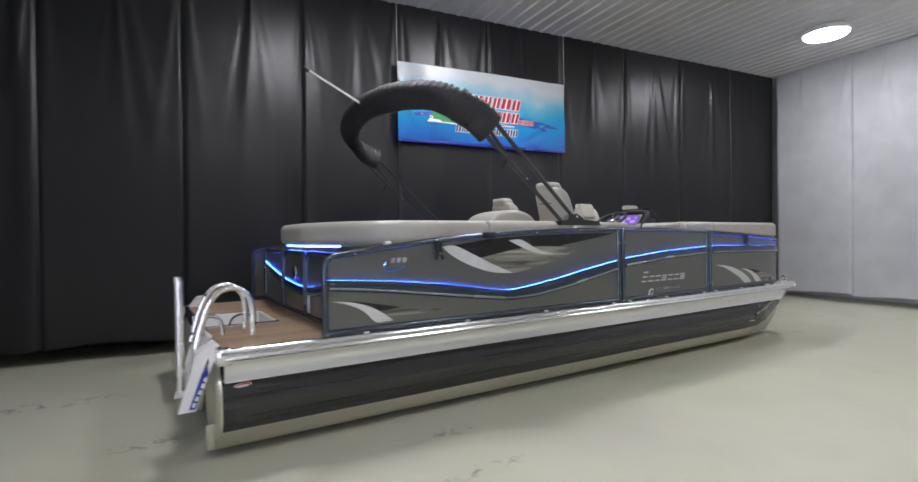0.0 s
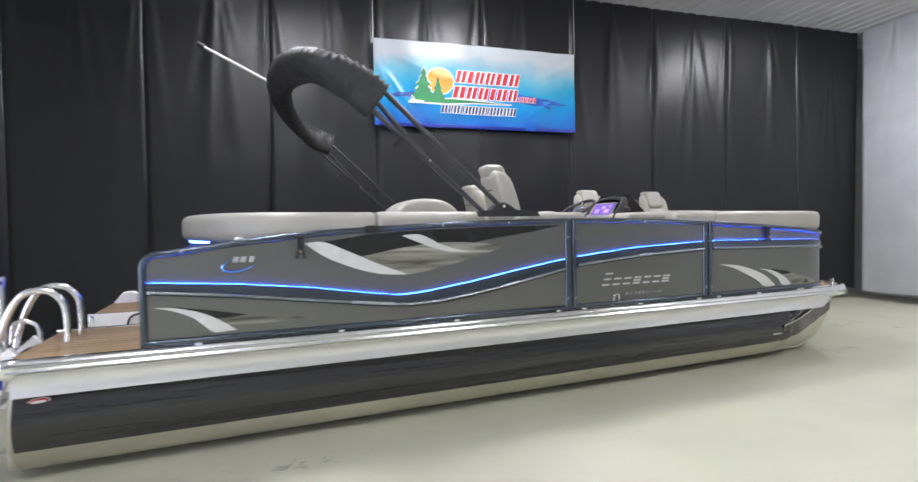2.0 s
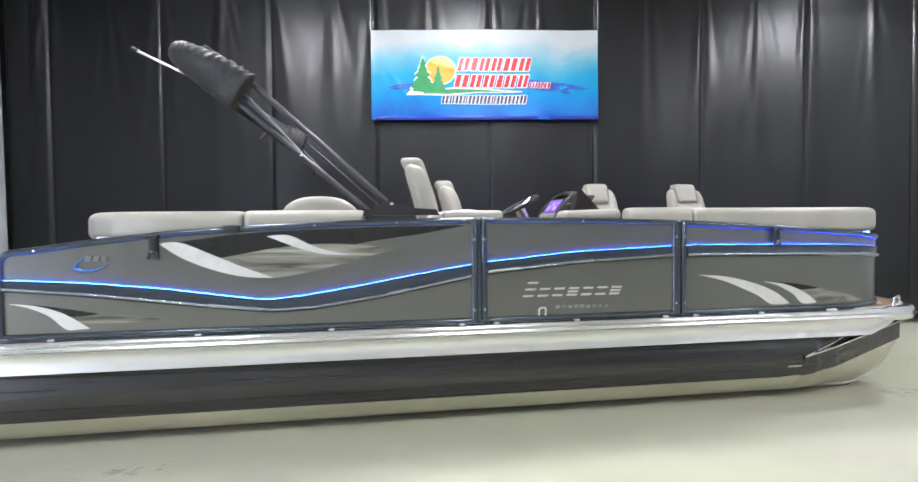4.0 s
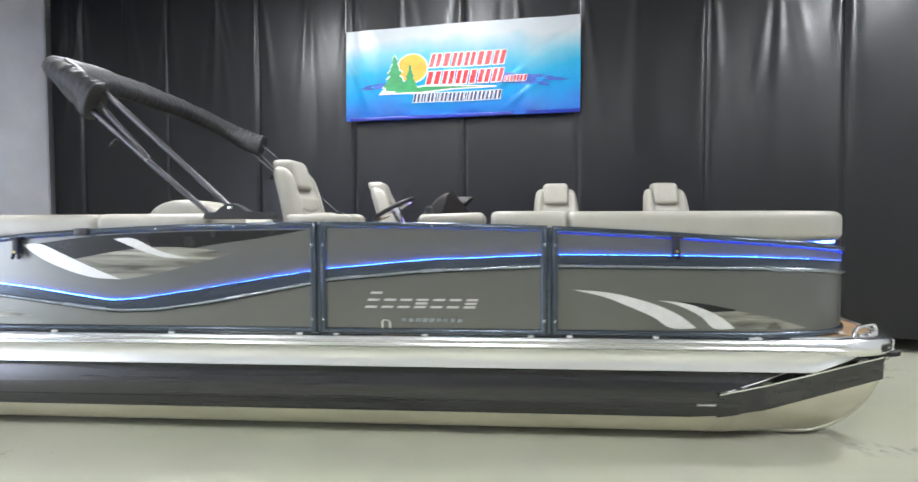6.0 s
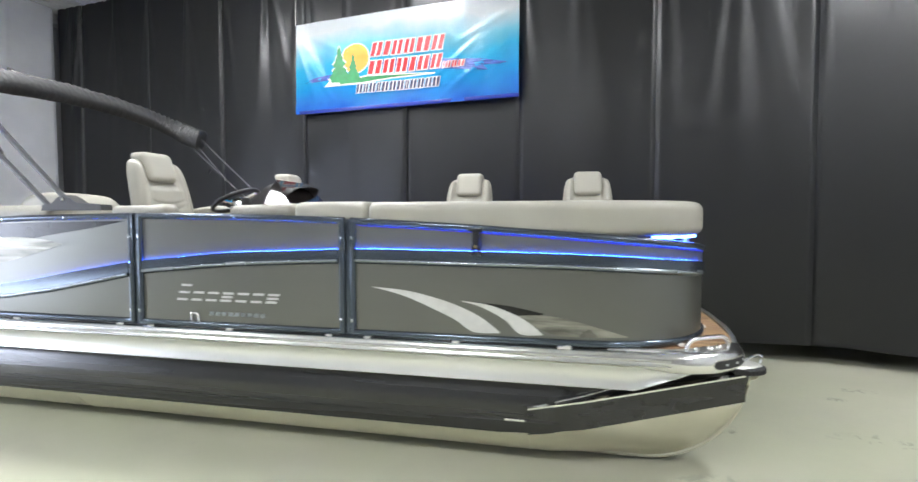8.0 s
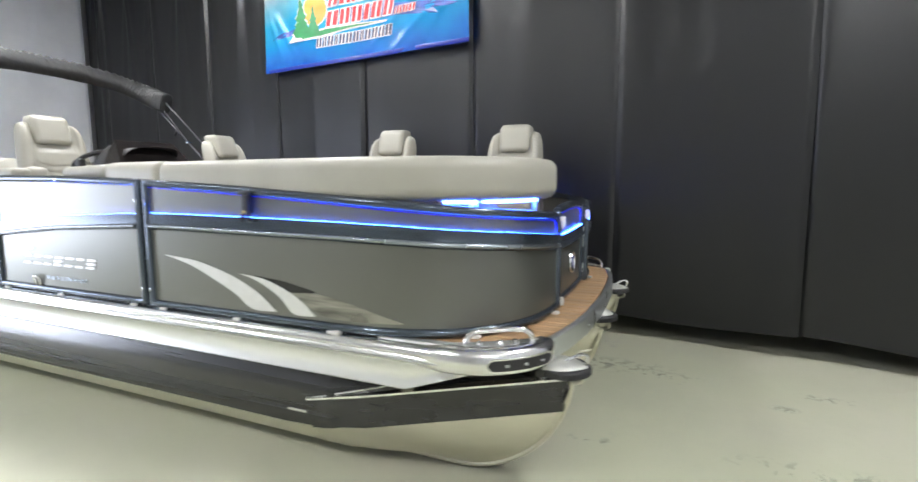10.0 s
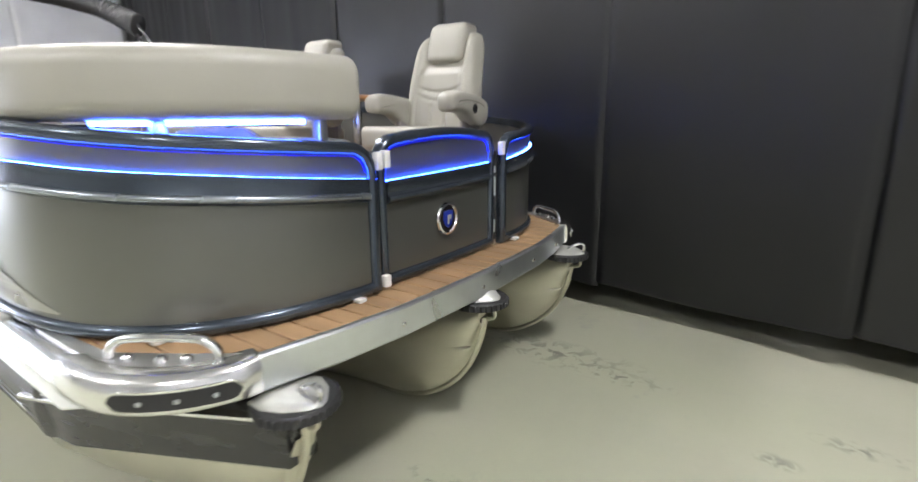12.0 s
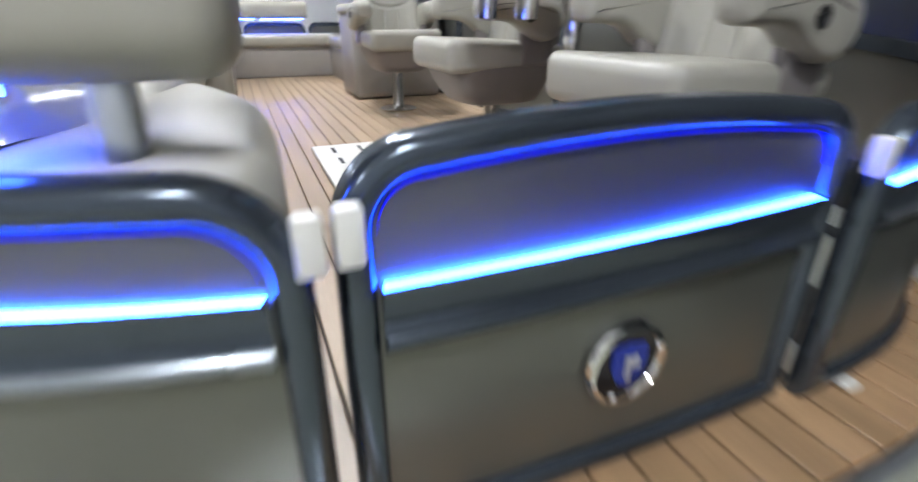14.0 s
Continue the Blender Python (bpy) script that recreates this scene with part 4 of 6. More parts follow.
# ---- deck ----
WELL = (0.985, 5.05)          # the motor well is cut into the stern this far forward and to this side
deck = part("deck", rings([[(x, y, z) for x, y in ((0.42, 3.42), (7.5, 3.42), (7.78, 3.56), (7.885, 3.70), (7.97, 4.2), (8.0, MID), (7.97, 5.2), (7.885, 5.70), (7.78, 5.84), (7.5, 5.98), (0.42, 5.98), (0.42, WELL[1]), (WELL[0], WELL[1]), (WELL[0], 2 * MID - WELL[1]), (0.42, 2 * MID - WELL[1]))] for z in (0.69, 0.742)]),
            M_CAULK, boat, "deck with dark caulked joints")


def plank_end(y):
    k = abs(y - MID)
    return 7.990 - 0.064 * (k / 0.99) ** 2 if k < 0.99 else 7.926 - (k - 0.99) * 1.5


PITCH = 0.0828
for k in range(31):
    ya, yb = max(3.43, 3.412 + PITCH * k), min(5.97, 3.412 + PITCH * (k + 1))
    y, wide = (ya + yb) / 2, yb - ya
    x1 = plank_end(MID + max(0.0, abs(y - MID) - wide * 0.4))
    x0 = 0.44 if abs(y - MID) > WELL[1] - MID + 0.03 else WELL[0] + 0.01
    xm = 7.80 - 0.9 * max(0.0, abs(y - MID) - 0.5) ** 1.5         # under the fence the teak meets planks paled for their sheen
    if x0 < 1.0:
        part("plank", rbox((x0 + 1.20) / 2, y, 0.748, 1.20 - x0, wide - 0.0065, 0.016, 0.0025, 1), M_STERNTEAK, deck)
        x0 = 1.203
    part("plank", rbox((x0 + xm - 0.003) / 2, y, 0.748, xm - 0.003 - x0, wide - 0.0045, 0.016, 0.0025, 1), M_SHEENTEAK, deck, "inner deck plank paled for its sheen" if k == 0 else "")
    part("plank", rbox((xm + x1) / 2, y, 0.748, x1 - xm, wide - 0.0065, 0.016, 0.0025, 1), M_TEAK, deck)


def rub_rail(mirror):
    fix = flip if mirror else (lambda bm: bm)
    sec = [(3.43, 0.758), (3.395, 0.760), (3.378, 0.752), (3.368, 0.735), (3.368, 0.722), (3.376, 0.714), (3.370, 0.706), (3.366, 0.694), (3.376, 0.682), (3.395, 0.678), (3.43, 0.70)]
    rail = part("rub_rail", fix(rings([[(x, y, z) for y, z in sec] for x in np.linspace(0.45, 7.52, 20)])), M_BRIGHT, boat, "polished aluminium rub rail")
    sec2 = [(3.40, 0.69), (3.388, 0.680), (3.402, 0.660), (3.414, 0.635), (3.418, 0.605), (3.414, 0.578), (3.405, 0.551), (3.408, 0.544), (3.45, 0.546), (3.46, 0.69)]

    def under(x, y, z):                                  # the skirt's front end follows the nose up and in
        low = 0.544 + max(0, x - 7.34) * 0.30
        q = max(0, min(1, (x - 7.56) / 0.36))
        return (x, y + 0.22 * max(0, x - 7.36) + 0.352 * (1 - math.sqrt(1 - q * q)), 0.69 - (0.69 - z) * (0.69 - low) / (0.69 - 0.544))

    part("side_skirt", fix(rings([[under(x, y, z) for y, z in sec2] for x in list(np.linspace(0.45, 7.3, 24)) + list(np.linspace(7.34, 7.72, 10))])), M_SKIRT, rail, "satin aluminium skirt")
    # corner casting at the bow
    arc = [(7.40, 3.40), (7.52, 3.40)] + [(7.56 + 0.37 * math.sin(a), 3.76 - 0.36 * math.cos(a)) for a in np.linspace(0.12, 1.25, 14)] + [(7.918, 3.665), (7.930, 3.70)]
    co = Course(arc)
    sec3 = [(-0.06, 0.765), (0.0, 0.768), (0.018, 0.76), (0.03, 0.745), (0.034, 0.705), (0.032, 0.676), (0.02, 0.662), (0.0, 0.655), (-0.06, 0.66)]
    cast = part("corner_casting", fix(band(co, 0, co.length, lambda s: [(d * (0.7 + 0.3 * min(1, s / 0.12)) * (1 - 0.5 * max(0, (s - co.length + 0.05) / 0.05) * (d > 0)), 0.705 + (z - 0.705) * (0.75 + 0.25 * min(1, s / 0.12))) for d, z in sec3], 0.02)), M_BRIGHT, boat, "polished metal corner casting with a handle")
    s0, s1 = 0.325, co.length - 0.055                    # a long slot with round ends
    tall = lambda s: 0.023 * math.sqrt(max(0.02, 1 - max(0.0, (abs(s - (s0 + s1) / 2) - ((s1 - s0) / 2 - 0.03)) / 0.03) ** 2))
    part("slot_rim", fix(band(co, s0 - 0.008, s1 + 0.008, lambda s: [(0.02, 0.707 + tall(s) + 0.006), (0.0365, 0.707 + tall(s) + 0.006), (0.0365, 0.707 - tall(s) - 0.006), (0.02, 0.707 - tall(s) - 0.006)], 0.01)), M_BRIGHT, cast)
    part("dark_slot", fix(band(co, s0, s1, lambda s: [(0.02, 0.707 + tall(s)), (0.0385, 0.707 + tall(s)), (0.0385, 0.707 - tall(s)), (0.02, 0.707 - tall(s))], 0.01)), M_RUBBER, cast, "dark recessed slot with lamps")
    for s in (0.40, 0.48, 0.56):
        p = co.place(s, 0.706, 0.037)
        part("slot_lamp", fix(rbox(p.x, p.y, p.z, 0.016, 0.012, 0.012, 0.004)), M_BEAM, cast)
    bm = bmesh.new()
    top = [(7.20, 3.425), (7.54, 3.43), (7.71, 3.47), (7.82, 3.55), (7.885, 3.66), (7.905, 3.70), (7.757, 3.595), (7.60, 3.495), (7.54, 3.476), (7.36, 3.462)]
    rings([[(x, y, z) for x, y in top] for z in (0.755, 0.766)], bm=bm)
    part("casting_plate", fix(bm), M_SKIRT, cast, "satin metal corner plate")
    hoop = smooth([(7.612, 3.466, 0.752), (7.614, 3.468, 0.785), (7.632, 3.480, 0.811), (7.672, 3.506, 0.823), (7.802, 3.592, 0.823), (7.842, 3.617, 0.811), (7.860, 3.629, 0.785), (7.862, 3.631, 0.748)], 5)
    part("grab_handle", fix(tube(hoop, 0.0125, 10)), M_CHROME, cast, "bent chrome grab handle")
    for px, py in ((7.665, 3.487), (7.745, 3.535), (7.80, 3.575)):
        part("bolt_head", fix(lathe([(0.001, 0.782), (0.010, 0.781), (0.015, 0.776), (0.017, 0.765)], (px, py, 0), "z", 12)), M_CHROME, cast)
    # stern corner
    part("stern_casting", fix(rbox(0.45, 3.42, 0.71, 0.10, 0.10, 0.11, 0.03, 4)), M_CHROME, boat, "chrome stern corner cap")


rub_rail(False)
rub_rail(True)
FRONT = Course([(7.900, 3.685), (7.955, 3.95), (7.988, 4.2), (8.005, MID), (7.988, 5.2), (7.955, 5.45), (7.900, 2 * MID - 3.685)])
beam = part("front_beam", band(FRONT, 0, FRONT.length, lambda s: [(0.0, 0.762), (0.022, 0.764), (0.03, 0.758), (0.03, 0.665), (0.022, 0.655), (-0.02, 0.655), (-0.02, 0.70), (0.0, 0.70)], 0.05), M_BEAM, boat, "grey anodised metal front beam")
for s in (0.51, 0.98, 1.45, 1.78):
    p = FRONT.place(s, 0.705, 0.031)
    part("beam_bolt", lathe([(0.001, 0.006), (0.007, 0.004), (0.009, 0.0)], tuple(p), "x", 10), M_BRIGHT, beam)
for sgn in (-1, 1):
    part("stern_beam", rbox(0.43, MID + sgn * (1.25 + WELL[1] - MID) / 2, 0.70, 0.04, 1.25 - (WELL[1] - MID), 0.11, 0.008), M_BRIGHT, boat)
for x in np.linspace(1.0, 7.2, 9):
    part("cross_member", rbox(x, MID, 0.672, 0.06, 2.5, 0.04, 0.004, 1), M_ALU, boat)
# stern fence
STERN = [((1.22, 4.33), (1.22, 3.46), 0.10, 0.0, "stern_fence"), ((1.22, 5.095), (1.22, 4.355), 0.11, 0.11, "stern_gate"), ((1.22, 5.94), (1.22, 5.12), 0.0, 0.10, "stern_fence")]
LEDS = lambda y: 1.022 + 0.145 * (abs(y - 4.5) / 1.27) ** 1.6
for a, b, r0, r1, nm in STERN:
    co = Course([a, b])
    SECTIONS.setdefault(nm, fence_section(nm, co, lambda s: 1.335, lambda s, a=a: LEDS(a[1] - s), lambda s, a=a: LEDS(a[1] - s) - 0.06, r0, r1, "blue-grey framed stern fence panel with a light strip", strip=M_LEDDEEP))

crest = part("crest", lathe([(0.001, 0.0), (0.060, 0.0), (0.062, -0.006), (0.052, -0.014), (0.001, -0.012)], (1.218, 4.68, 1.13), "x", 24), M_CHROME, SECTIONS["stern_gate"], "round chrome crest")
part("latch_plate", rbox(1.203, 4.22, 0.90, 0.012, 0.05, 0.16, 0.004), M_WHITE, SECTIONS["stern_fence"])

# ---- seats and fittings on the deck ----
def cushion_band(pts, sec, step=0.05, bow_end=0.0):
    """A long padded roll along a plan line: sec rows are (d, z); its ends are drawn in softly; bow_end rounds off the last corner in plan by so much."""
    co = Course(pts)
    ss = list(co.steps(0.0, co.length, step))
    cd = sum(d for d, z in sec) / len(sec)
    cz = sum(z for d, z in sec) / len(sec)
    loops = []
    for s in [0.0, 0.004, 0.015, 0.035] + [s for s in ss if 0.05 < s < co.length - 0.05] + [co.length - 0.035, co.length - 0.024, co.length - 0.015, co.length - 0.009, co.length - 0.004, co.length]:
        e = min(s, co.length - s)
        k = 1.0 if e > 0.03 else 0.72 + 0.28 * math.sqrt(max(0, 1 - (1 - e / 0.035) ** 2))
        q = max(0.0, 1 - (co.length - s) / bow_end) if bow_end else 0.0
        pull = 1 - (1 - math.sqrt(max(0.0, 1 - q ** 2))) * 0.75       # the inner side comes in towards the outer one
        loops.append([co.place(s, cz + (z - cz) * k + 0.02 * q * (1 - q) * 4 * (z > cz), (cd + (d - cd) * k) * pull) for d, z in sec])
    return rings(loops)


def pad_section(w, z0, z1, r=0.05, n=5, d0=0.0):
    """A rounded section: w deep inwards from d0, from z0 up to z1."""
    r = min(r, w / 2 - 0.001, (z1 - z0) / 2 - 0.001)
    out = []
    for cx, cz, a0 in ((d0 - r, z1 - r, 0), (d0 - w + r, z1 - r, 90), (d0 - w + r, z0 + r, 180), (d0 - r, z0 + r, 270)):
        for k in range(n + 1):
            a = math.radians(a0 + 90 * k / n)
            out.append((cx + r * math.cos(a), cz + r * math.sin(a)))
    return out


# bow lounge along the near side, curving with the fence
def bow_pts(off, x0=5.3, trim=0.0):
    co = Course([(x0, 3.42)] + bow_line(x0))
    return [tuple(co.place(s, 0, -off))[:2] for s in co.steps(0, co.length - trim, 0.05)]


bow_sofa = thing("bow_lounge", (6.6, 3.75, DECK), "cream vinyl bow lounge with a long padded backrest", "sofa")
part("backrest", cushion_band(bow_pts(0.0, 5.80, 0.035), pad_section(0.21, 1.376, 1.578, 0.055, 5, 0.0)), M_VINYL, bow_sofa, "long padded backrest", 60)
part("backrest", cushion_band([(5.285, 3.455), (5.40, 3.435), (5.79, 3.42)], pad_section(0.21, 1.40, 1.582, 0.055, 5, 0.0)), M_VINYL, bow_sofa, "short padded backrest", 60)
part("seat_cushion", cushion_band(bow_pts(0.05, 5.3, 0.015), pad_section(0.62, 1.10, 1.298, 0.06, 5, 0.0), 0.05, 0.28), M_VINYL, bow_sofa, "thick seat cushion", 60)
part("seat_base", cushion_band(bow_pts(0.08, 5.3, 0.06), pad_section(0.54, 0.765, 1.10, 0.012, 2, 0.0), 0.05, 0.22), M_VINYLDARK, bow_sofa)
BACK = Course(bow_pts(0.09, 5.3))
for s in (0.35, 1.3, 2.30, 2.775):
    p = BACK.place(min(s, BACK.length - 0.05), 1.30, 0)
    part("backrest_post", rbox(p.x, p.y, 1.30, 0.04, 0.04, 0.20, 0.01), M_BEAM, bow_sofa)
for s0, s1 in ((2.17, 2.32), (2.365, 2.735)):
    part("under_light", band(Course(bow_pts(0.06, 5.3)), s0, s1, lambda s: [(-0.02, 1.364), (0.02, 1.364), (0.02, 1.378), (-0.02, 1.378)]), M_LEDWIDE, bow_sofa, "glowing blue light strip under the backrest")

# crumpled wrap left on the seat
def crumpled(cx, cy, z0, w, d, turn, seed):
    rnd = random.Random(seed)
    waves = [(rnd.uniform(6, 26), rnd.uniform(-1.5, 1.5), rnd.uniform(0, 6.28), rnd.uniform(0.3, 1)) for _ in range(9)]
    bm = bmesh.new()
    grid = []
    for i in range(33):
        line = []
        for j in range(25):
            a, b = i / 32 - 0.5, j / 24 - 0.5
            h = sum(g * abs(math.sin(f * (a * math.cos(q) + b * math.sin(q)) * 0.8 + p)) for f, q, p, g in waves) / 9
            rim = max(0.0, 1 - (2 * a) ** 4) * max(0.0, 1 - (2 * b) ** 4)
            x, y = a * w * (1 + 0.10 * math.sin(7 * b + 1)), b * d * (1 + 0.12 * math.sin(6 * a))
            line.append(bm.verts.new((cx + x * math.cos(turn) - y * math.sin(turn), cy + x * math.sin(turn) + y * math.cos(turn), z0 + 0.004 + (0.085 * h + 0.008) * rim)))
        grid.append(line)
    for i in range(32):
        for j in range(24):
            bm.faces.new((grid[i][j], grid[i + 1][j], grid[i + 1][j + 1], grid[i][j + 1]))
    bmesh.ops.solidify(bm, geom=bm.faces[:], thickness=0.002)
    return bm


single("plastic_wrap", crumpled(7.46, 3.92, 1.298, 0.30, 0.24, 1.1, 3), M_WRAP, "crumpled white plastic wrap lying on the bow lounge seat", "wrap", sharp=25)

# stern lounge along the near side, and the sun pad on the far side
aft_sofa = thing("stern_lounge", (2.2, 3.75, DECK), "cream vinyl stern lounge with long rounded backrests", "sofa")
AFT_BACK = Course([(1.19, 5.12), (1.18, 4.80), (1.20, 4.40), (1.27, 4.12), (1.38, 3.85), (1.52, 3.63), (1.72, 3.49), (1.95, 3.45), (2.52, 3.45)])
part("backrest", cushion_band(AFT_BACK.p, pad_section(0.22, 1.378, 1.572, 0.06, 5, 0.0)), M_VINYL, aft_sofa, "", 60)
part("backrest", cushion_band([(2.53, 3.45), (3.20, 3.45), (3.34, 3.47)], pad_section(0.22, 1.405, 1.575, 0.06, 5, 0.0)), M_VINYL, aft_sofa, "", 60)
part("seat_cushion", rbox(2.4, 3.88, 1.15, 1.7, 0.5, 0.13, 0.045, 4), M_VINYL, aft_sofa)
part("seat_base", rbox(2.35, 3.84, 0.925, 1.7, 0.46, 0.33, 0.015), M_VINYLDARK, aft_sofa)
part("seat_cushion", rbox(1.62, 4.7, 1.15, 0.56, 2.1, 0.13, 0.045, 4), M_VINYL, aft_sofa)
part("seat_base", rbox(1.60, 4.7, 0.925, 0.5, 2.1, 0.33, 0.015), M_VINYLDARK, aft_sofa)
for s0, s1 in ((0.06, 0.55), (0.62, 1.02), (1.06, 1.15)):
    part("under_light", band(AFT_BACK, s0, s1, lambda s: [(-0.10, 1.364), (-0.05, 1.364), (-0.05, 1.377), (-0.10, 1.377)]), M_LEDWIDE, aft_sofa, "glowing blue light strip under the backrest")
for x in (1.62, 2.3, 3.1):
    part("backrest_post", rbox(x, 3.56, 1.31, 0.06, 0.05, 0.20, 0.01), M_BEAM, aft_sofa)

pad = thing("sun_pad", (2.9, 5.35, DECK), "cream vinyl sun lounge with a domed backrest on the far side", "sofa")
part("backrest", cushion_band([(2.05, 5.60), (2.75, 5.60)], pad_section(0.30, 1.33, 1.56, 0.11, 6, 0.0)), M_VINYL, pad, "", 60)
part("seat_cushion", rbox(2.33, 5.55, 1.15, 1.6, 0.6, 0.13, 0.045, 4), M_VINYL, pad)
part("seat_base", rbox(2.33, 5.55, 0.925, 1.6, 0.56, 0.33, 0.015), M_VINYLDARK, pad)
dome = thing("aft_backrest", (3.0, 3.8, DECK), "domed cream vinyl lounge backrest behind the helm", "sofa")
loops = []
for y, k in ((3.70, 0.80), (3.705, 0.90), (3.72, 0.965), (3.76, 1.0), (3.92, 1.0), (4.06, 0.985), (4.14, 0.95), (4.165, 0.90), (4.17, 0.80)):
    arc = [(2.995 + 0.30 * k * math.copysign(abs(math.cos(q)) ** 0.75, math.cos(q)), y, 1.44 + 0.245 * k * math.sin(q) ** 0.85) for q in np.linspace(0, math.pi, 33)]
    loops.append(arc + [(2.995 - 0.30 * k, y, 1.10), (2.995 + 0.30 * k, y, 1.10)])
part("backrest", rings(loops), M_VINYL, dome, "", 60)
part("seat_base", rbox(2.98, 4.0, 0.93, 0.60, 0.40, 0.34, 0.02), M_VINYLDARK, dome)
part("side_pad", rbox(4.10, 3.52, 1.525, 0.44, 0.12, 0.085, 0.035, 5), M_VINYL, dome, "low side pad", 60)
part("side_panel", rbox(4.10, 3.52, 1.12, 0.42, 0.10, 0.73, 0.02), M_VINYLDARK, dome)


def groove(d, w):
    return math.exp(-(d / w) ** 2)


def chair_back():
    """A padded chair back facing -y: raised side bolsters, a recessed middle with stitched seams."""
    na, nb = 56, 64
    z0, high = 0.50, 0.628
    bm = bmesh.new()

    def lean(z):
        q = (z - z0) / high
        return 0.165 + 0.15 * q - 0.02 * math.sin(q * 3.1)

    front, rear = [], []
    for k in range(nb + 1):
        b = k / nb
        rf, rr = [], []
        for i in range(na + 1):
            a = -1 + 2 * i / na
            half = 0.252 + 0.012 * math.sin(b * 3.0) - 0.040 * b - 0.014 * max(0, (b - 0.82) / 0.18) ** 2
            x = a * half
            z = z0 + b * (high - 0.035 * abs(a) ** 6 - 0.012 * (1 - abs(a)) * (b > 0.9))
            rim = (max(0, 1 - abs(a) ** 9)) ** 0.5 * (max(0, 1 - b ** 16)) ** 0.5
            wing = 1 / (1 + math.exp(-(abs(x) - 0.158 + 0.012 * b) / 0.010))        # the bolsters
            pad = 0.085 + 0.030 * wing
            if b > 0.60:                                   # the hollow in which the headrest sits
                pad -= 0.030 * (1 - wing) * min(1, (b - 0.60) / 0.12)
            core = 1 - wing
            for zc, dip in ((0.35, 0.06), (0.43, 0.05)):
                pad -= 0.009 * core * groove(b - zc - dip * (x / 0.15) ** 2, 0.010)
            if b < 0.33:
                pad -= 0.009 * groove(abs(x) - 0.055, 0.007) * min(1, (0.34 - b) / 0.05)
            pad -= 0.008 * groove(abs(x) - 0.162 + 0.012 * b, 0.007)
            rf.append(bm.verts.new((x, lean(z) - pad * rim, z)))
            rr.append(bm.verts.new((x * 0.995, lean(z) + 0.075 * rim * (1 - 0.35 * a * a), z)))
        front.append(rf)
        rear.append(rr)
    for grid in (front, rear):
        for k in range(nb):
            for i in range(na):
                bm.faces.new((grid[k][i], grid[k][i + 1], grid[k + 1][i + 1], grid[k + 1][i]))
    for i in range(na):
        bm.faces.new((front[0][i], front[0][i + 1], rear[0][i + 1], rear[0][i]))
    bmesh.ops.remove_doubles(bm, verts=bm.verts[:], dist=0.0008)
    return bm, lean


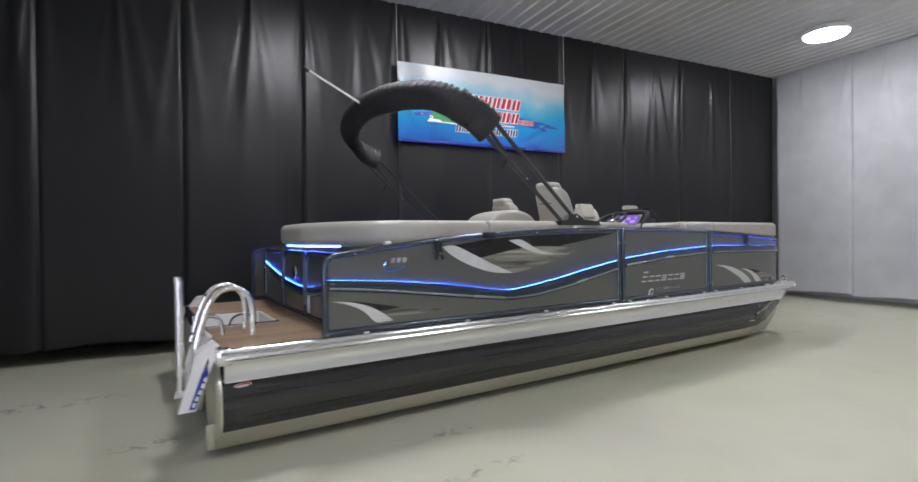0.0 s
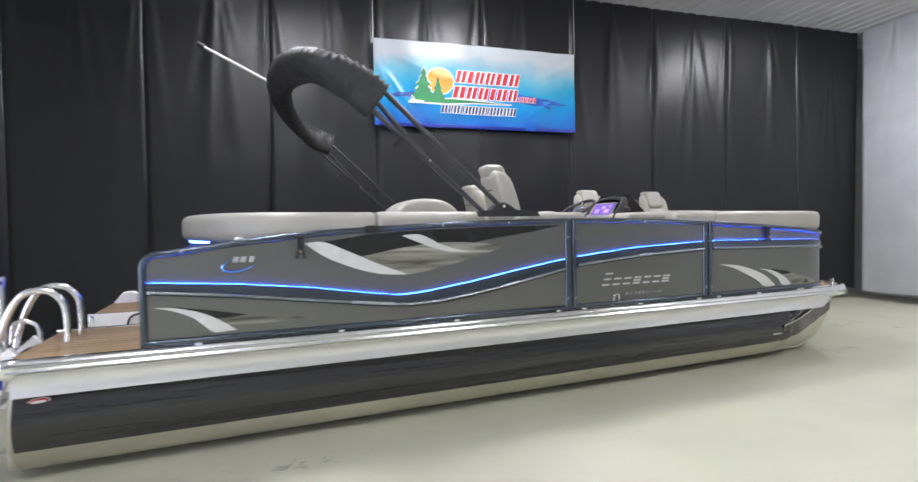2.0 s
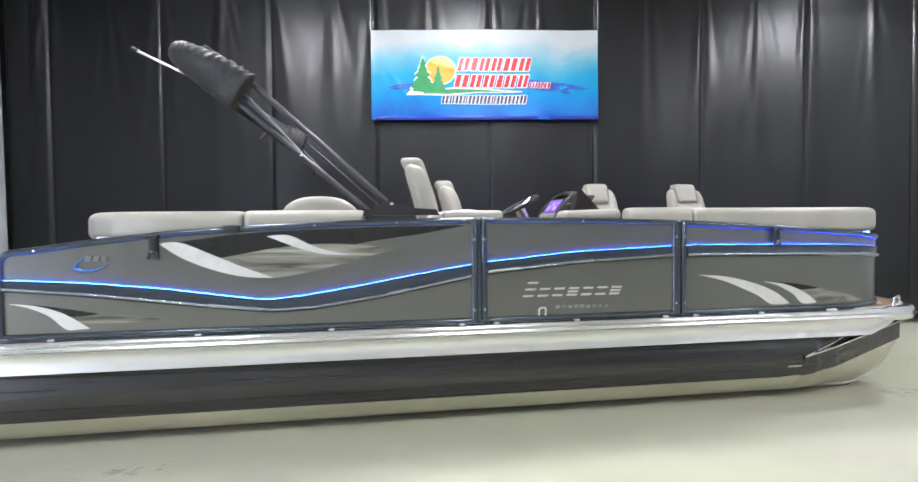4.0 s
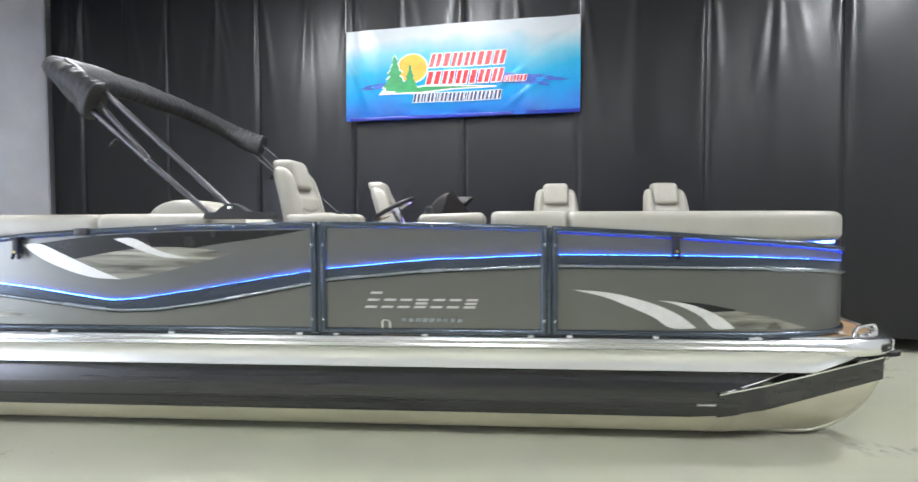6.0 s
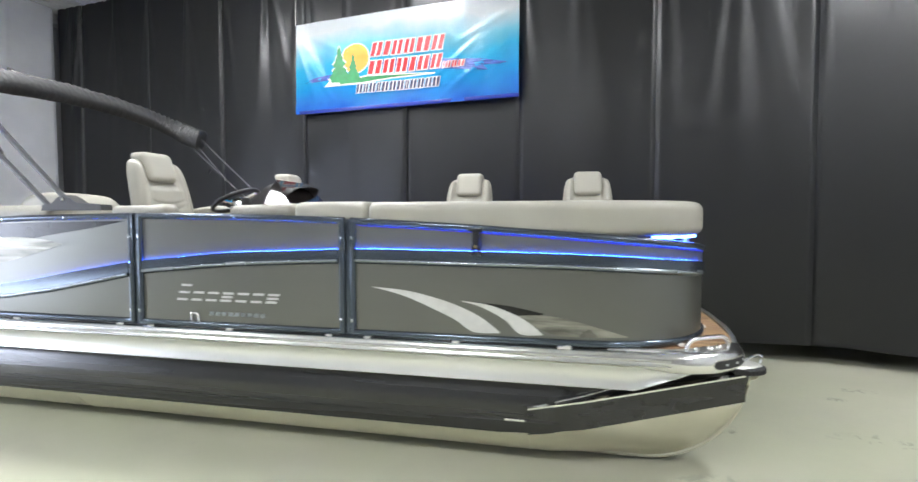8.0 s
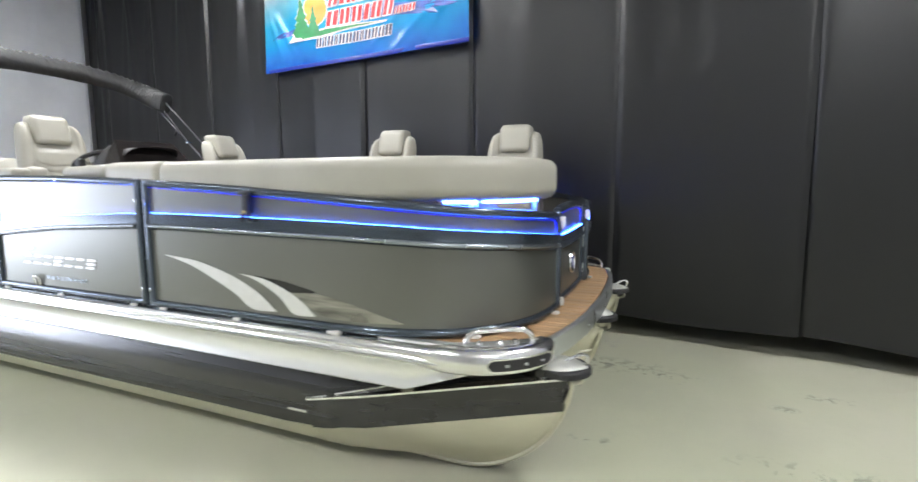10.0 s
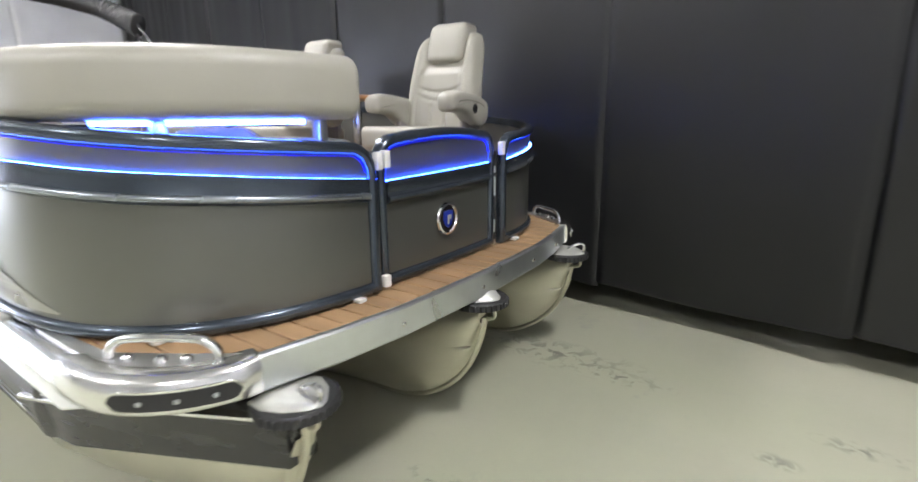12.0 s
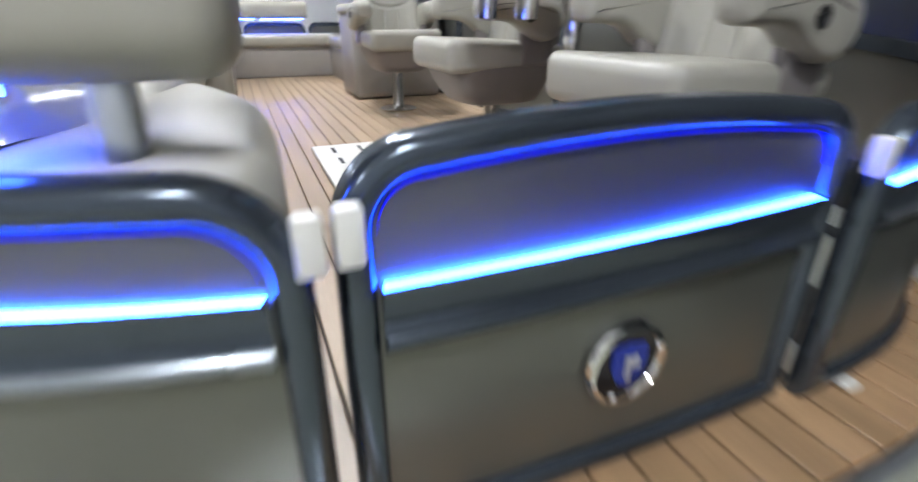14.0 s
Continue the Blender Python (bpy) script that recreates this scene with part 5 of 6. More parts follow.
def captain_chair(lift=0.0):
    """A swivel chair facing -y, its foot at the origin. lift: how much taller its post is."""
    ch = thing("captain_chair", (0, 0, 0), "cream vinyl swivel captain's chair with padded arms and headrest", "chair", group="captain's chairs on the deck", own=True)
    part("pedestal", lathe([(0.001, 0.0), (0.14, 0.0), (0.145, 0.008), (0.12, 0.02), (0.05, 0.03), (0.042, 0.05), (0.042, 0.27), (0.06, 0.275), (0.001, 0.28)], (0, 0, 0), "z", 24), M_CHROME, ch, "polished metal pedestal")
    # the bucket under the seat narrows to the post
    ring = lambda hx, hy, cy, z: [(hx * math.copysign(abs(math.cos(a)) ** 0.45, math.cos(a)), cy + hy * math.copysign(abs(math.sin(a)) ** 0.45, math.sin(a)), z) for a in np.linspace(0, 2 * math.pi, 41)[:-1]]
    part("seat_shell", rings([ring(*r) for r in ((0.06, 0.06, 0.0, 0.278), (0.13, 0.15, -0.005, 0.283), (0.165, 0.19, -0.01, 0.296), (0.195, 0.215, -0.015, 0.33), (0.225, 0.243, -0.022, 0.39), (0.243, 0.262, -0.03, 0.445), (0.246, 0.266, -0.03, 0.475), (0.22, 0.24, -0.03, 0.478))]), M_BUCKET, ch, "darker taupe bucket under the seat", 60)
    bm = rbox(0, -0.04, 0.502, 0.51, 0.56, 0.085, 0.040, 5)
    for v in bm.verts:
        roll = max(0.0, min(1.0, (-0.12 - v.co.y) / 0.12))
        if v.co.z > 0.50:
            v.co.z += 0.020 * roll + 0.018 * max(0, abs(v.co.x) - 0.15) / 0.1
        else:
            v.co.z -= 0.022 * roll
        if v.co.y < -0.2:
            v.co.y -= 0.030 * (1 - (v.co.x / 0.26) ** 2)
    part("seat", bm, M_VINYL, ch, "cushion with a rolled front edge", 60)
    bm, lean = chair_back()
    part("backrest", bm, M_VINYL, ch, "backrest with side bolsters and stitched seams", 60)
    bm = rbox(0, 0, 1.060, 0.262, 0.15, 0.235, 0.046, 6)
    for v in bm.verts:
        v.co.y += lean(v.co.z) - 0.030 - 0.10 * v.co.x ** 2
        v.co.x *= 1.0 - 0.30 * max(0, 1.03 - v.co.z)
        if v.co.y > lean(v.co.z) and v.co.z > 1.08:
            v.co.y += 0.028
    part("headrest", bm, M_VINYL, ch, "padded headrest pillow", 60)
    # dark strip that holds the shade of the slit under the pillow
    part("headrest_seam", rbox(0, lean(0.95) + 0.078, 0.955, 0.20, 0.012, 0.010, 0.003), M_SEAM, ch)
    for sgn in (-1, 1):
        side = [(-0.212, 0.690), (-0.203, 0.658), (-0.17, 0.648), (-0.09, 0.646), (-0.03, 0.628), (0.02, 0.592), (0.075, 0.566), (0.13, 0.568), (0.175, 0.596), (0.195, 0.645),
                (0.185, 0.697), (0.14, 0.728), (0.06, 0.745), (-0.06, 0.757), (-0.15, 0.760), (-0.195, 0.745), (-0.21, 0.718)]
        side = smooth(side + side[:1], 3)[:-1]
        nor = inset(side)
        loops = []
        for dx, k in ((-0.058, 0.034), (-0.055, 0.022), (-0.047, 0.010), (-0.034, 0.003), (-0.016, 0.0), (0.016, 0.0), (0.034, 0.003), (0.047, 0.010), (0.055, 0.022), (0.058, 0.034)):
            loops.append([(sgn * 0.258 + dx, y + m.x * k, z + m.y * k) for (y, z), m in zip(side, nor)])
        arm = part("armrest", rings(loops), M_VINYL, ch, "padded armrest with a drooping rear lobe", 60)
        s2, ax = -sgn, sgn * 0.316
        hole = [(0.001, 0.0), (0.022, 0.0), (0.027, -0.004 * s2), (0.021, -0.006 * s2), (0.017, -0.001 * s2), (0.001, -0.001 * s2)]
        part("arm_pivot", lathe(hole, (ax + sgn * 0.001, 0.012, 0.668), "x", 16), M_BLACKMETAL, arm, "dark pivot opening")
        part("pivot_pin", rbox(ax + sgn * 0.006, 0.004, 0.675, 0.006, 0.026, 0.006, 0.002), M_CHROME, arm)
        crease = smooth([(ax - sgn * 0.005, -0.185, 0.690), (ax, -0.13, 0.708), (ax, -0.04, 0.712), (ax, 0.06, 0.700), (ax - sgn * 0.003, 0.165, 0.668)], 5)
        part("arm_seam", tube(crease, 0.0025, 6), M_SEAM, arm)
        part("arm_bracket", rbox(sgn * 0.235, 0.09, 0.555, 0.05, 0.16, 0.19, 0.022, 4), M_BUCKET, ch, "padded taupe arm support", 60)
    for ob in ch.children:
        if ob.name.startswith("pedestal"):
            for v in ob.data.vertices:
                if v.co.z > 0.1:
                    v.co.z += lift
        else:
            ob.matrix_parent_inverse = Matrix.Translation((0, 0, lift))
    return ch


CHAIRS = [(7.160, 5.41, 3), (5.985, 5.37, 0), (4.41, 5.34, 90)]
first = captain_chair()
first.matrix_basis = pose(CHAIRS[0][0], CHAIRS[0][1], DECK + 0.003, 0, 0, CHAIRS[0][2])
for x, y, a in CHAIRS[1:]:
    copy_thing(first, pose(x, y, DECK + 0.003, 0, 0, a))
skipper = captain_chair(0.065)
skipper.matrix_basis = pose(4.0, 3.98, DECK + 0.003, 0, 0, 84)
skipper["label"] = "tall cream vinyl helm chair with padded arms behind the wheel"

table = thing("deck_table", (6.57, 5.30, DECK), "small varnished wooden table between the two bow chairs", "table")
part("tabletop", rbox(6.56, 5.27, 1.503, 0.40, 0.42, 0.034, 0.012, 3), M_WOOD, table, "varnished wood top")
part("post", lathe([(0.001, 0.757), (0.12, 0.757), (0.12, 0.775), (0.035, 0.79), (0.032, 1.48), (0.09, 1.484), (0.001, 1.485)], (6.57, 5.41, 0), "z", 18), M_CHROME, table)
for dx in (-0.15, 0.15):
    part("drink_holder", lathe([(0.001, 1.415), (0.038, 1.415), (0.04, 1.521), (0.046, 1.522), (0.046, 1.526), (0.036, 1.526), (0.034, 1.43), (0.001, 1.43)], (6.54 + dx, 5.14, 0), "z", 18), M_CHROME, table)

# helm
helm = thing("helm_console", (4.95, 3.85, DECK), "cream helm console with black dashboard, lit screen and smoked windscreen", "console")
bm = rbox(5.05, 3.86, 1.13, 0.48, 0.68, 0.74, 0.05, 4)
part("body", bm, M_VINYL, helm, "", 60)
bm = rbox(5.02, 3.82, 1.535, 0.46, 0.66, 0.09, 0.04, 5)
for v in bm.verts:
    v.co.z -= 0.25 * (v.co.x - 5.08) ** 2
part("top_pad", bm, M_VINYL, helm, "", 60)
def pod_arch(x, k, drop=0.0, rake=1.0):
    """The hood's section at x, drawn in by k."""
    out = []
    for y, z in ((3.665, 1.50), (3.675, 1.60), (3.69, 1.672), (3.715, 1.708), (3.76, 1.722), (3.92, 1.735), (4.04, 1.728), (4.085, 1.712), (4.11, 1.675), (4.122, 1.60), (4.13, 1.50)):
        zz = 1.50 + (z - 1.50) * (1 - k * 1.2 - drop)
        out.append((x + rake * max(0, zz - 1.53), 3.90 + (y - 3.90) * (1 - k), zz))
    return out


hood = rings([pod_arch(4.985, 0.11), pod_arch(4.80, 0.11), pod_arch(4.765, 0.10), pod_arch(4.755, 0.04), pod_arch(4.765, 0.0), pod_arch(4.90, 0.0, 0.0, 0.45), pod_arch(4.975, 0.04, 0.05, 0.0), pod_arch(5.05, 0.10, 0.45, 0.0)], closed_ring=False)
dash = part("dash", hood, M_POD, helm, "dark hooded instrument pod")
part("dash_back", rbox(4.965, 3.90, 1.575, 0.02, 0.40, 0.21, 0.005), M_POD, helm)


def slant(y, q, out):
    """A point on the leaning screen: q up it, out towards the seat."""
    return (4.805 + 0.085 * q - out * 0.80, y, 1.545 + 0.115 * q + out * 0.60)


frm = rings([[slant(y, q, k) for q, y in ((-0.06, 3.735), (-0.06, 4.075), (1.06, 4.075), (1.06, 3.735))] for k in (-0.02, 0.004)])
bezel = part("screen_bezel", frm, M_BRIGHT, helm, "bright metal screen surround")
part("screen", rings([[slant(y, q, k) for q, y in ((0.05, 3.765), (0.05, 4.045), (0.95, 4.045), (0.95, 3.765))] for k in (0.001, 0.008)]), M_SCREEN, bezel, "lit violet dashboard screen")
for y, q, w, h in ((3.83, 0.35, 0.07, 0.30), (3.90, 0.66, 0.05, 0.22), (3.97, 0.36, 0.06, 0.34), (3.81, 0.74, 0.03, 0.12)):
    part("screen_tile", rings([[slant(y + a * w / 2, q + c * h / 2, k) for a, c in ((-1, -1), (1, -1), (1, 1), (-1, 1))] for k in (0.006, 0.0095)]), M_TILE, bezel)
wheel_c, tilt = Vector((4.55, 3.90, 1.610)), radians(-28)
rot = Euler((0, tilt, 0)).to_matrix()
ringpts = [wheel_c + rot @ Vector((0.168 * math.cos(a), 0.168 * math.sin(a), 0)) for a in np.linspace(0, 2 * math.pi, 37)]
wheel = part("steering_wheel", tube(ringpts, 0.016, 10), M_BLACKMETAL, helm, "black steering wheel with chrome spokes")
for a in (0.5, 2.6, 4.7):
    part("spoke", tube([wheel_c + rot @ Vector((0.02 * math.cos(a), 0.02 * math.sin(a), -0.02)), wheel_c + rot @ Vector((0.162 * math.cos(a), 0.162 * math.sin(a), 0))], 0.011, 8), M_CHROME, wheel)
part("wheel_hub", tube([wheel_c + rot @ Vector((0, 0, 0.012)), wheel_c + rot @ Vector((0, 0, 0.004)), wheel_c + rot @ Vector((0, 0, -0.03)), wheel_c + rot @ Vector((0, 0, -0.16))], 0.035, 14, radii=[0.03, 0.05, 0.045, 0.03]), M_CHROME, wheel)
def sheet(pts, n, t=0.006):
    """A flat acrylic pane of thickness t, cut to pts."""
    n = Vector(n).normalized() * t
    return rings([[Vector(p) for p in pts], [Vector(p) + n for p in pts]])


part("windscreen", sheet([(5.150, 3.66, 1.562), (5.150, 4.20, 1.562), (5.010, 4.13, 1.745), (5.010, 3.72, 1.745)], (-0.79, 0, -0.61)), M_SMOKE, helm, "low smoked acrylic windscreen")
for y0, y1, n in ((3.655, 3.715, (0, 1, 0.3)), (4.205, 4.135, (0, -1, 0.3))):
    part("windscreen_wing", sheet([(5.147, y0, 1.565), (4.87, y0 + (0.02 if y0 < 4 else -0.02), 1.565), (5.006, y1, 1.743)], n), M_SMOKE, helm)
part("throttle", rbox(4.86, 3.58, 1.58, 0.05, 0.05, 0.08, 0.015), M_BLACKMETAL, helm)

galley = thing("port_console", (3.55, 5.5, DECK), "taupe vinyl side console on the far side of the deck", "console")
part("body", rbox(3.55, 5.52, 1.10, 0.62, 0.76, 0.68, 0.05, 4), M_VINYLDARK, galley, "", 60)
part("top_pad", rbox(3.55, 5.52, 1.47, 0.64, 0.78, 0.08, 0.035, 4), M_VINYL, galley, "", 60)

hatch = thing("floor_grate", (5.96, 4.70, DECK), "white slotted plastic grate lying on the deck", "grate")
part("plate", rbox(5.97, 4.70, 0.770, 0.92, 0.34, 0.022, 0.01, 3), M_WHITE, hatch)
for k in range(4):
    for y in (4.63, 4.77):
        part("slot", rbox(5.64 + 0.22 * k, y, 0.7805, 0.11, 0.018, 0.004, 0.001, 1), M_BLACKMETAL, hatch)

# ---- folded bimini ----
bim = thing("bimini_top", (3.5, MID, 1.5), "folded bimini in a black canvas boot on black tube legs", "bimini")
arch = smooth([(2.56, 3.46, 2.36), (2.40, 3.48, 2.475), (2.22, 3.56, 2.575), (2.10, 3.72, 2.645), (2.02, 4.05, 2.71), (1.97, 4.40, 2.745), (1.95, MID, 2.76),
               (1.97, 5.0, 2.755), (2.02, 5.35, 2.73), (2.12, 5.68, 2.665), (2.24, 5.84, 2.59), (2.40, 5.92, 2.51), (2.60, 5.93, 2.44)], 18)


def boot():
    bm = bmesh.new()
    loops, n = [], len(arch)
    rnd = random.Random(5)
    pleat = [(1 if (k // 2) % 2 else -1) * rnd.uniform(0.25, 1) for k in range(n + 40)]
    back = Vector((-0.62, 0, 0.62)).normalized()         # the way up along the legs
    for i, p in enumerate(arch):
        t = (arch[min(i + 1, n - 1)] - arch[max(i - 1, 0)]).normalized()
        a = (back - t * back.dot(t)).normalized()
        b = t.cross(a)
        e = min(i, n - 1 - i) / n
        w = 0.140 * (1 - 0.14 * min(1, max(0, i / n - 0.12) / 0.4)) + 0.0015 * math.sin(i * 0.9)
        h = 0.080 + 0.001 * math.sin(i * 1.45) + 0.002 * math.sin(i * 0.33)
        k = 0.9 if i in (0, n - 1) else 1
        ring = []
        for j in range(20):
            q = 2 * math.pi * j / 20
            r = 1 + (0.009 * math.sin(i * 1.9 + 3.0 * math.sin(q * 2)) + 0.007 * math.sin(i * 3.1 + 4 * q) + 0.02 * math.sin(i * 0.17 + q)) * max(0, math.cos(q - 0.9)) + 0.015 * math.sin(3 * q + i * 0.1)
            r += (0.070 * pleat[i] + 0.055 * pleat[i + int(j * 0.5)]) * max(0, math.cos(q - 0.9)) ** 1.5 + 0.012 * pleat[i + 12]
            ring.append(p + a * (w * k * r * math.copysign(abs(math.cos(q)) ** 0.8, math.cos(q)) - 0.02) + b * (h * k * r * math.copysign(abs(math.sin(q)) ** 0.8, math.sin(q))))
        loops.append(ring)
    return rings(loops, bm=bm)


part("canvas_boot", boot(), M_CANVAS, bim, "wrinkled black canvas boot", 75)
for sgn, y in ((1, 3.46), (-1, 2 * MID - 3.46)):
    iny = lambda d: y + sgn * d
    thick = 0.0195 if sgn > 0 else 0.012
    part("main_leg", tube([(3.52, iny(0.0), 1.60), (2.55, iny(0.02), 2.47), (2.3, iny(0.04), 2.66)], thick, 10), M_LEG, bim)
    part("rear_leg", tube([(3.36, iny(0.0), 1.565), (2.93, iny(0.0), 1.93), (2.46, iny(0.02), 2.34), (2.2, iny(0.04), 2.58)], thick, 10), M_LEG, bim)
    part("brace_leg", tube([(2.91, iny(0.015), 1.96), (2.50, iny(0.03), 2.40), (2.3, iny(0.04), 2.6)], thick * 0.87, 10), M_LEG, bim)
    part("pivot_knob", lathe([(0.001, -0.028), (0.009, -0.028), (0.011, 0.028), (0.001, 0.028)], (2.92, y, 1.945), "y", 12), M_CHROME, bim, "bright pivot bolt")
    part("hanging_pin", tube([(2.70, iny(-0.01), 2.09), (2.66, iny(-0.02), 2.04)], 0.016, 8), M_BLACKMETAL, bim)
    bm = bmesh.new()
    foot = [(3.32, 1.535), (3.33, 1.575), (3.41, 1.585), (3.46, 1.625), (3.52, 1.645), (3.58, 1.62), (3.63, 1.588), (3.83, 1.575), (3.85, 1.535)]
    rings([[(x, iny(d), z) for x, z in foot] for d in (-0.03, 0.06)], bm=bm)
    part("mount_plate", bm, M_BLACKMETAL, bim, "black moulded mounting rail")
    part("mount_bolt", lathe([(0.001, -0.045), (0.012, -0.04), (0.012, 0.04), (0.001, 0.045)], (3.52, y, 1.615), "y", 12), M_CHROME, bim)
pole = thing("stern_light_pole", (1.88, MID, 2.75), "thin white stern light pole with a black tip", "light pole")
part("shaft", tube([(1.90, 4.69, 2.745), (1.36, 4.70, 3.005)], 0.011, 8), M_WHITE, pole)
part("lamp_head", tube([(1.375, 4.70, 2.998), (1.325, 4.70, 3.022)], 0.019, 10), M_BLACKMETAL, pole)
part("socket", tube([(1.93, 4.69, 2.73), (1.87, 4.69, 2.76)], 0.02, 10), M_CHROME, pole)

# ---- stern platform ----
ladder = thing("boarding_ladder", (0.42, 3.75, DECK), "folded boarding ladder with white treads and chrome rails at the stern", "ladder")
for y in (3.64, 3.92):
    part("hand_hoop", tube(smooth([(0.66, y, 0.76), (0.655, y, 0.98), (0.62, y, 1.07), (0.55, y, 1.115), (0.46, y, 1.10), (0.40, y, 1.03), (0.35, y, 0.90), (0.31, y, 0.74)], 6), 0.02, 12), M_CHROME, ladder, "bent chrome hand hoop")
part("base_hoop", tube(smooth([(0.36, 3.72, 0.80), (0.37, 3.73, 0.90), (0.41, 3.75, 0.925), (0.47, 3.77, 0.89), (0.49, 3.77, 0.79)], 5), 0.013, 10), M_CHROME, ladder)
for dx, dy in ((0.0, 0.0), (0.012, 0.30)):
    part("ladder_rail", tube([(0.225 + dx, 3.66 + dy, 1.16), (0.225 + dx, 3.66 + dy, 0.48)], 0.024, 12), M_BRIGHT, ladder, "telescoping chrome rail")
    part("rail_cap", tube([(0.225 + dx, 3.66 + dy, 1.15), (0.225 + dx, 3.66 + dy, 1.185)], 0.028, 12), M_BRIGHT, ladder)
bm = bmesh.new()
rings([[(x, y, z) for x, z in ((0.40, 0.80), (0.44, 0.76), (0.30, 0.36), (0.20, 0.36), (0.22, 0.42), (0.30, 0.70))] for y in (3.56, 3.60)], bm=bm)
tread = part("ladder_side", bm, M_WHITE, ladder, "pale side plate with a blue mark")
part("blue_mark", rings([[(x, y, z) for x, z in ((0.262, 0.375), (0.300, 0.375), (0.372, 0.575), (0.372, 0.640), (0.335, 0.590))] for y in (3.561, 3.556)]), M_BLUE, tread, "blue printed mark")
part("black_mark", rings([[(x, y, z) for x, z in ((0.338, 0.600), (0.374, 0.650), (0.378, 0.690))] for y in (3.561, 3.556)]), M_BLACKDECAL, tread)
for k in range(5):
    part("white_mark", rings([[(x + 0.017 * k, y, z + 0.038 * k) for x, z in ((0.276, 0.390), (0.294, 0.386), (0.302, 0.412), (0.286, 0.418))] for y in (3.5565, 3.554)]), M_WHITE, tread)
bm = bmesh.new()
rings([[(x, y, z) for x, z in ((0.40, 0.80), (0.44, 0.76), (0.30, 0.36), (0.20, 0.36), (0.22, 0.42), (0.30, 0.70))] for y in (3.92, 3.96)], bm=bm)
part("ladder_side", bm, M_WHITE, ladder)
for z, x in ((0.45, 0.27), (0.58, 0.31), (0.70, 0.35)):
    part("tread", rbox(x, 3.76, z, 0.09, 0.32, 0.025, 0.008), M_WHITE, ladder)
part("top_bar", tube([(0.225, 3.66, 1.145), (0.237, 3.96, 1.145)], 0.016, 10), M_BLACKMETAL, ladder, "dark bar across the rails")
part("low_bar", tube([(0.225, 3.66, 0.80), (0.237, 3.96, 0.80)], 0.014, 10), M_BRIGHT, ladder)
well = thing("motor_well_box", (0.70, MID, 0.45), "white motor well liner with a black hose on the stern platform", "motor well")
for sgn in (-1, 1):
    part("side_wall", rbox(0.70, MID + sgn * (WELL[1] - MID - 0.012), 0.60, 0.56, 0.02, 0.32, 0.006), M_WHITE, well)
    part("trim_edge", rbox(0.70, MID + sgn * (WELL[1] - MID + 0.012), 0.757, 0.58, 0.03, 0.014, 0.005), M_BRIGHT, well)
    part("corner_cap", rbox(0.44, MID + sgn * (WELL[1] - MID - 0.005), 0.70, 0.05, 0.06, 0.12, 0.02, 4), M_CHROME, well)
part("front_wall", rbox(WELL[0] - 0.012, MID, 0.60, 0.02, 2 * (WELL[1] - MID) - 0.02, 0.32, 0.006), M_WHITE, well)
part("floor_pan", rbox(0.70, MID, 0.45, 0.56, 2 * (WELL[1] - MID), 0.02, 0.006), M_WHITE, well)
part("hose", tube(smooth([(0.70, 5.02, 0.64), (0.73, 4.99, 0.72), (0.80, 4.97, 0.752), (0.87, 4.98, 0.74), (0.92, 5.01, 0.67)], 6), 0.009, 8), M_RUBBER, well)
part("bracket", rings([[(x, y, z) for x, z in ((0.45, 0.757), (0.64, 0.757), (0.64, 0.835), (0.60, 0.858), (0.52, 0.852))] for y in (5.78, 5.795, 5.90, 5.915)]), M_WHITE, well, "white wedge-shaped bracket")

# ---- banner ----
banner = thing("banner", (4.87, wall_y(4.87), 3.49), "blue vinyl banner with pines and sun hung before the curtain", "banner", own=True)
banner.rotation_euler = (0, 0, TILT_WALL)
BW, BH, BD = 3.08, 1.20, -0.09


CREASES = [(-1.54, 0.40, -1.22, -0.45), (-1.25, 0.38, -0.45, 0.05), (0.15, -0.55, 1.05, 0.15), (-1.40, 0.18, -0.95, -0.45), (1.50, 0.22, 1.05, -0.42), (1.52, 0.45, 0.75, 0.10), (0.55, -0.55, 1.30, 0.0), (-0.9, 0.2, 0.5, -0.12)]


def ripple(x, z):
    d = 0.0
    for x0, z0, x1, z1 in CREASES:                     # tight creases that the strings pull into the cloth
        l2 = (x1 - x0) ** 2 + (z1 - z0) ** 2
        t = ((x - x0) * (x1 - x0) + (z - z0) * (z1 - z0)) / l2
        off = ((x - x0) * (z1 - z0) - (z - z0) * (x1 - x0)) / math.sqrt(l2)
        if -0.1 < t < 1.1:
            d -= 0.010 * math.exp(-(off / 0.035) ** 2) * math.sin(math.pi * (t + 0.1) / 1.2)
    return d + BD + 0.010 * math.sin(x * 5 + 1) * (0.5 - z) + 0.018 * math.exp(-((x + 1.2) / 0.35) ** 2) * math.sin(10 * x + 6 * z) * 0.5 + 0.018 * math.exp(-((x - 1.2) / 0.35) ** 2) * math.sin(10 * x - 7 * z) * 0.5 + 0.012 * math.sin(2.2 * x - 2.6 * z)


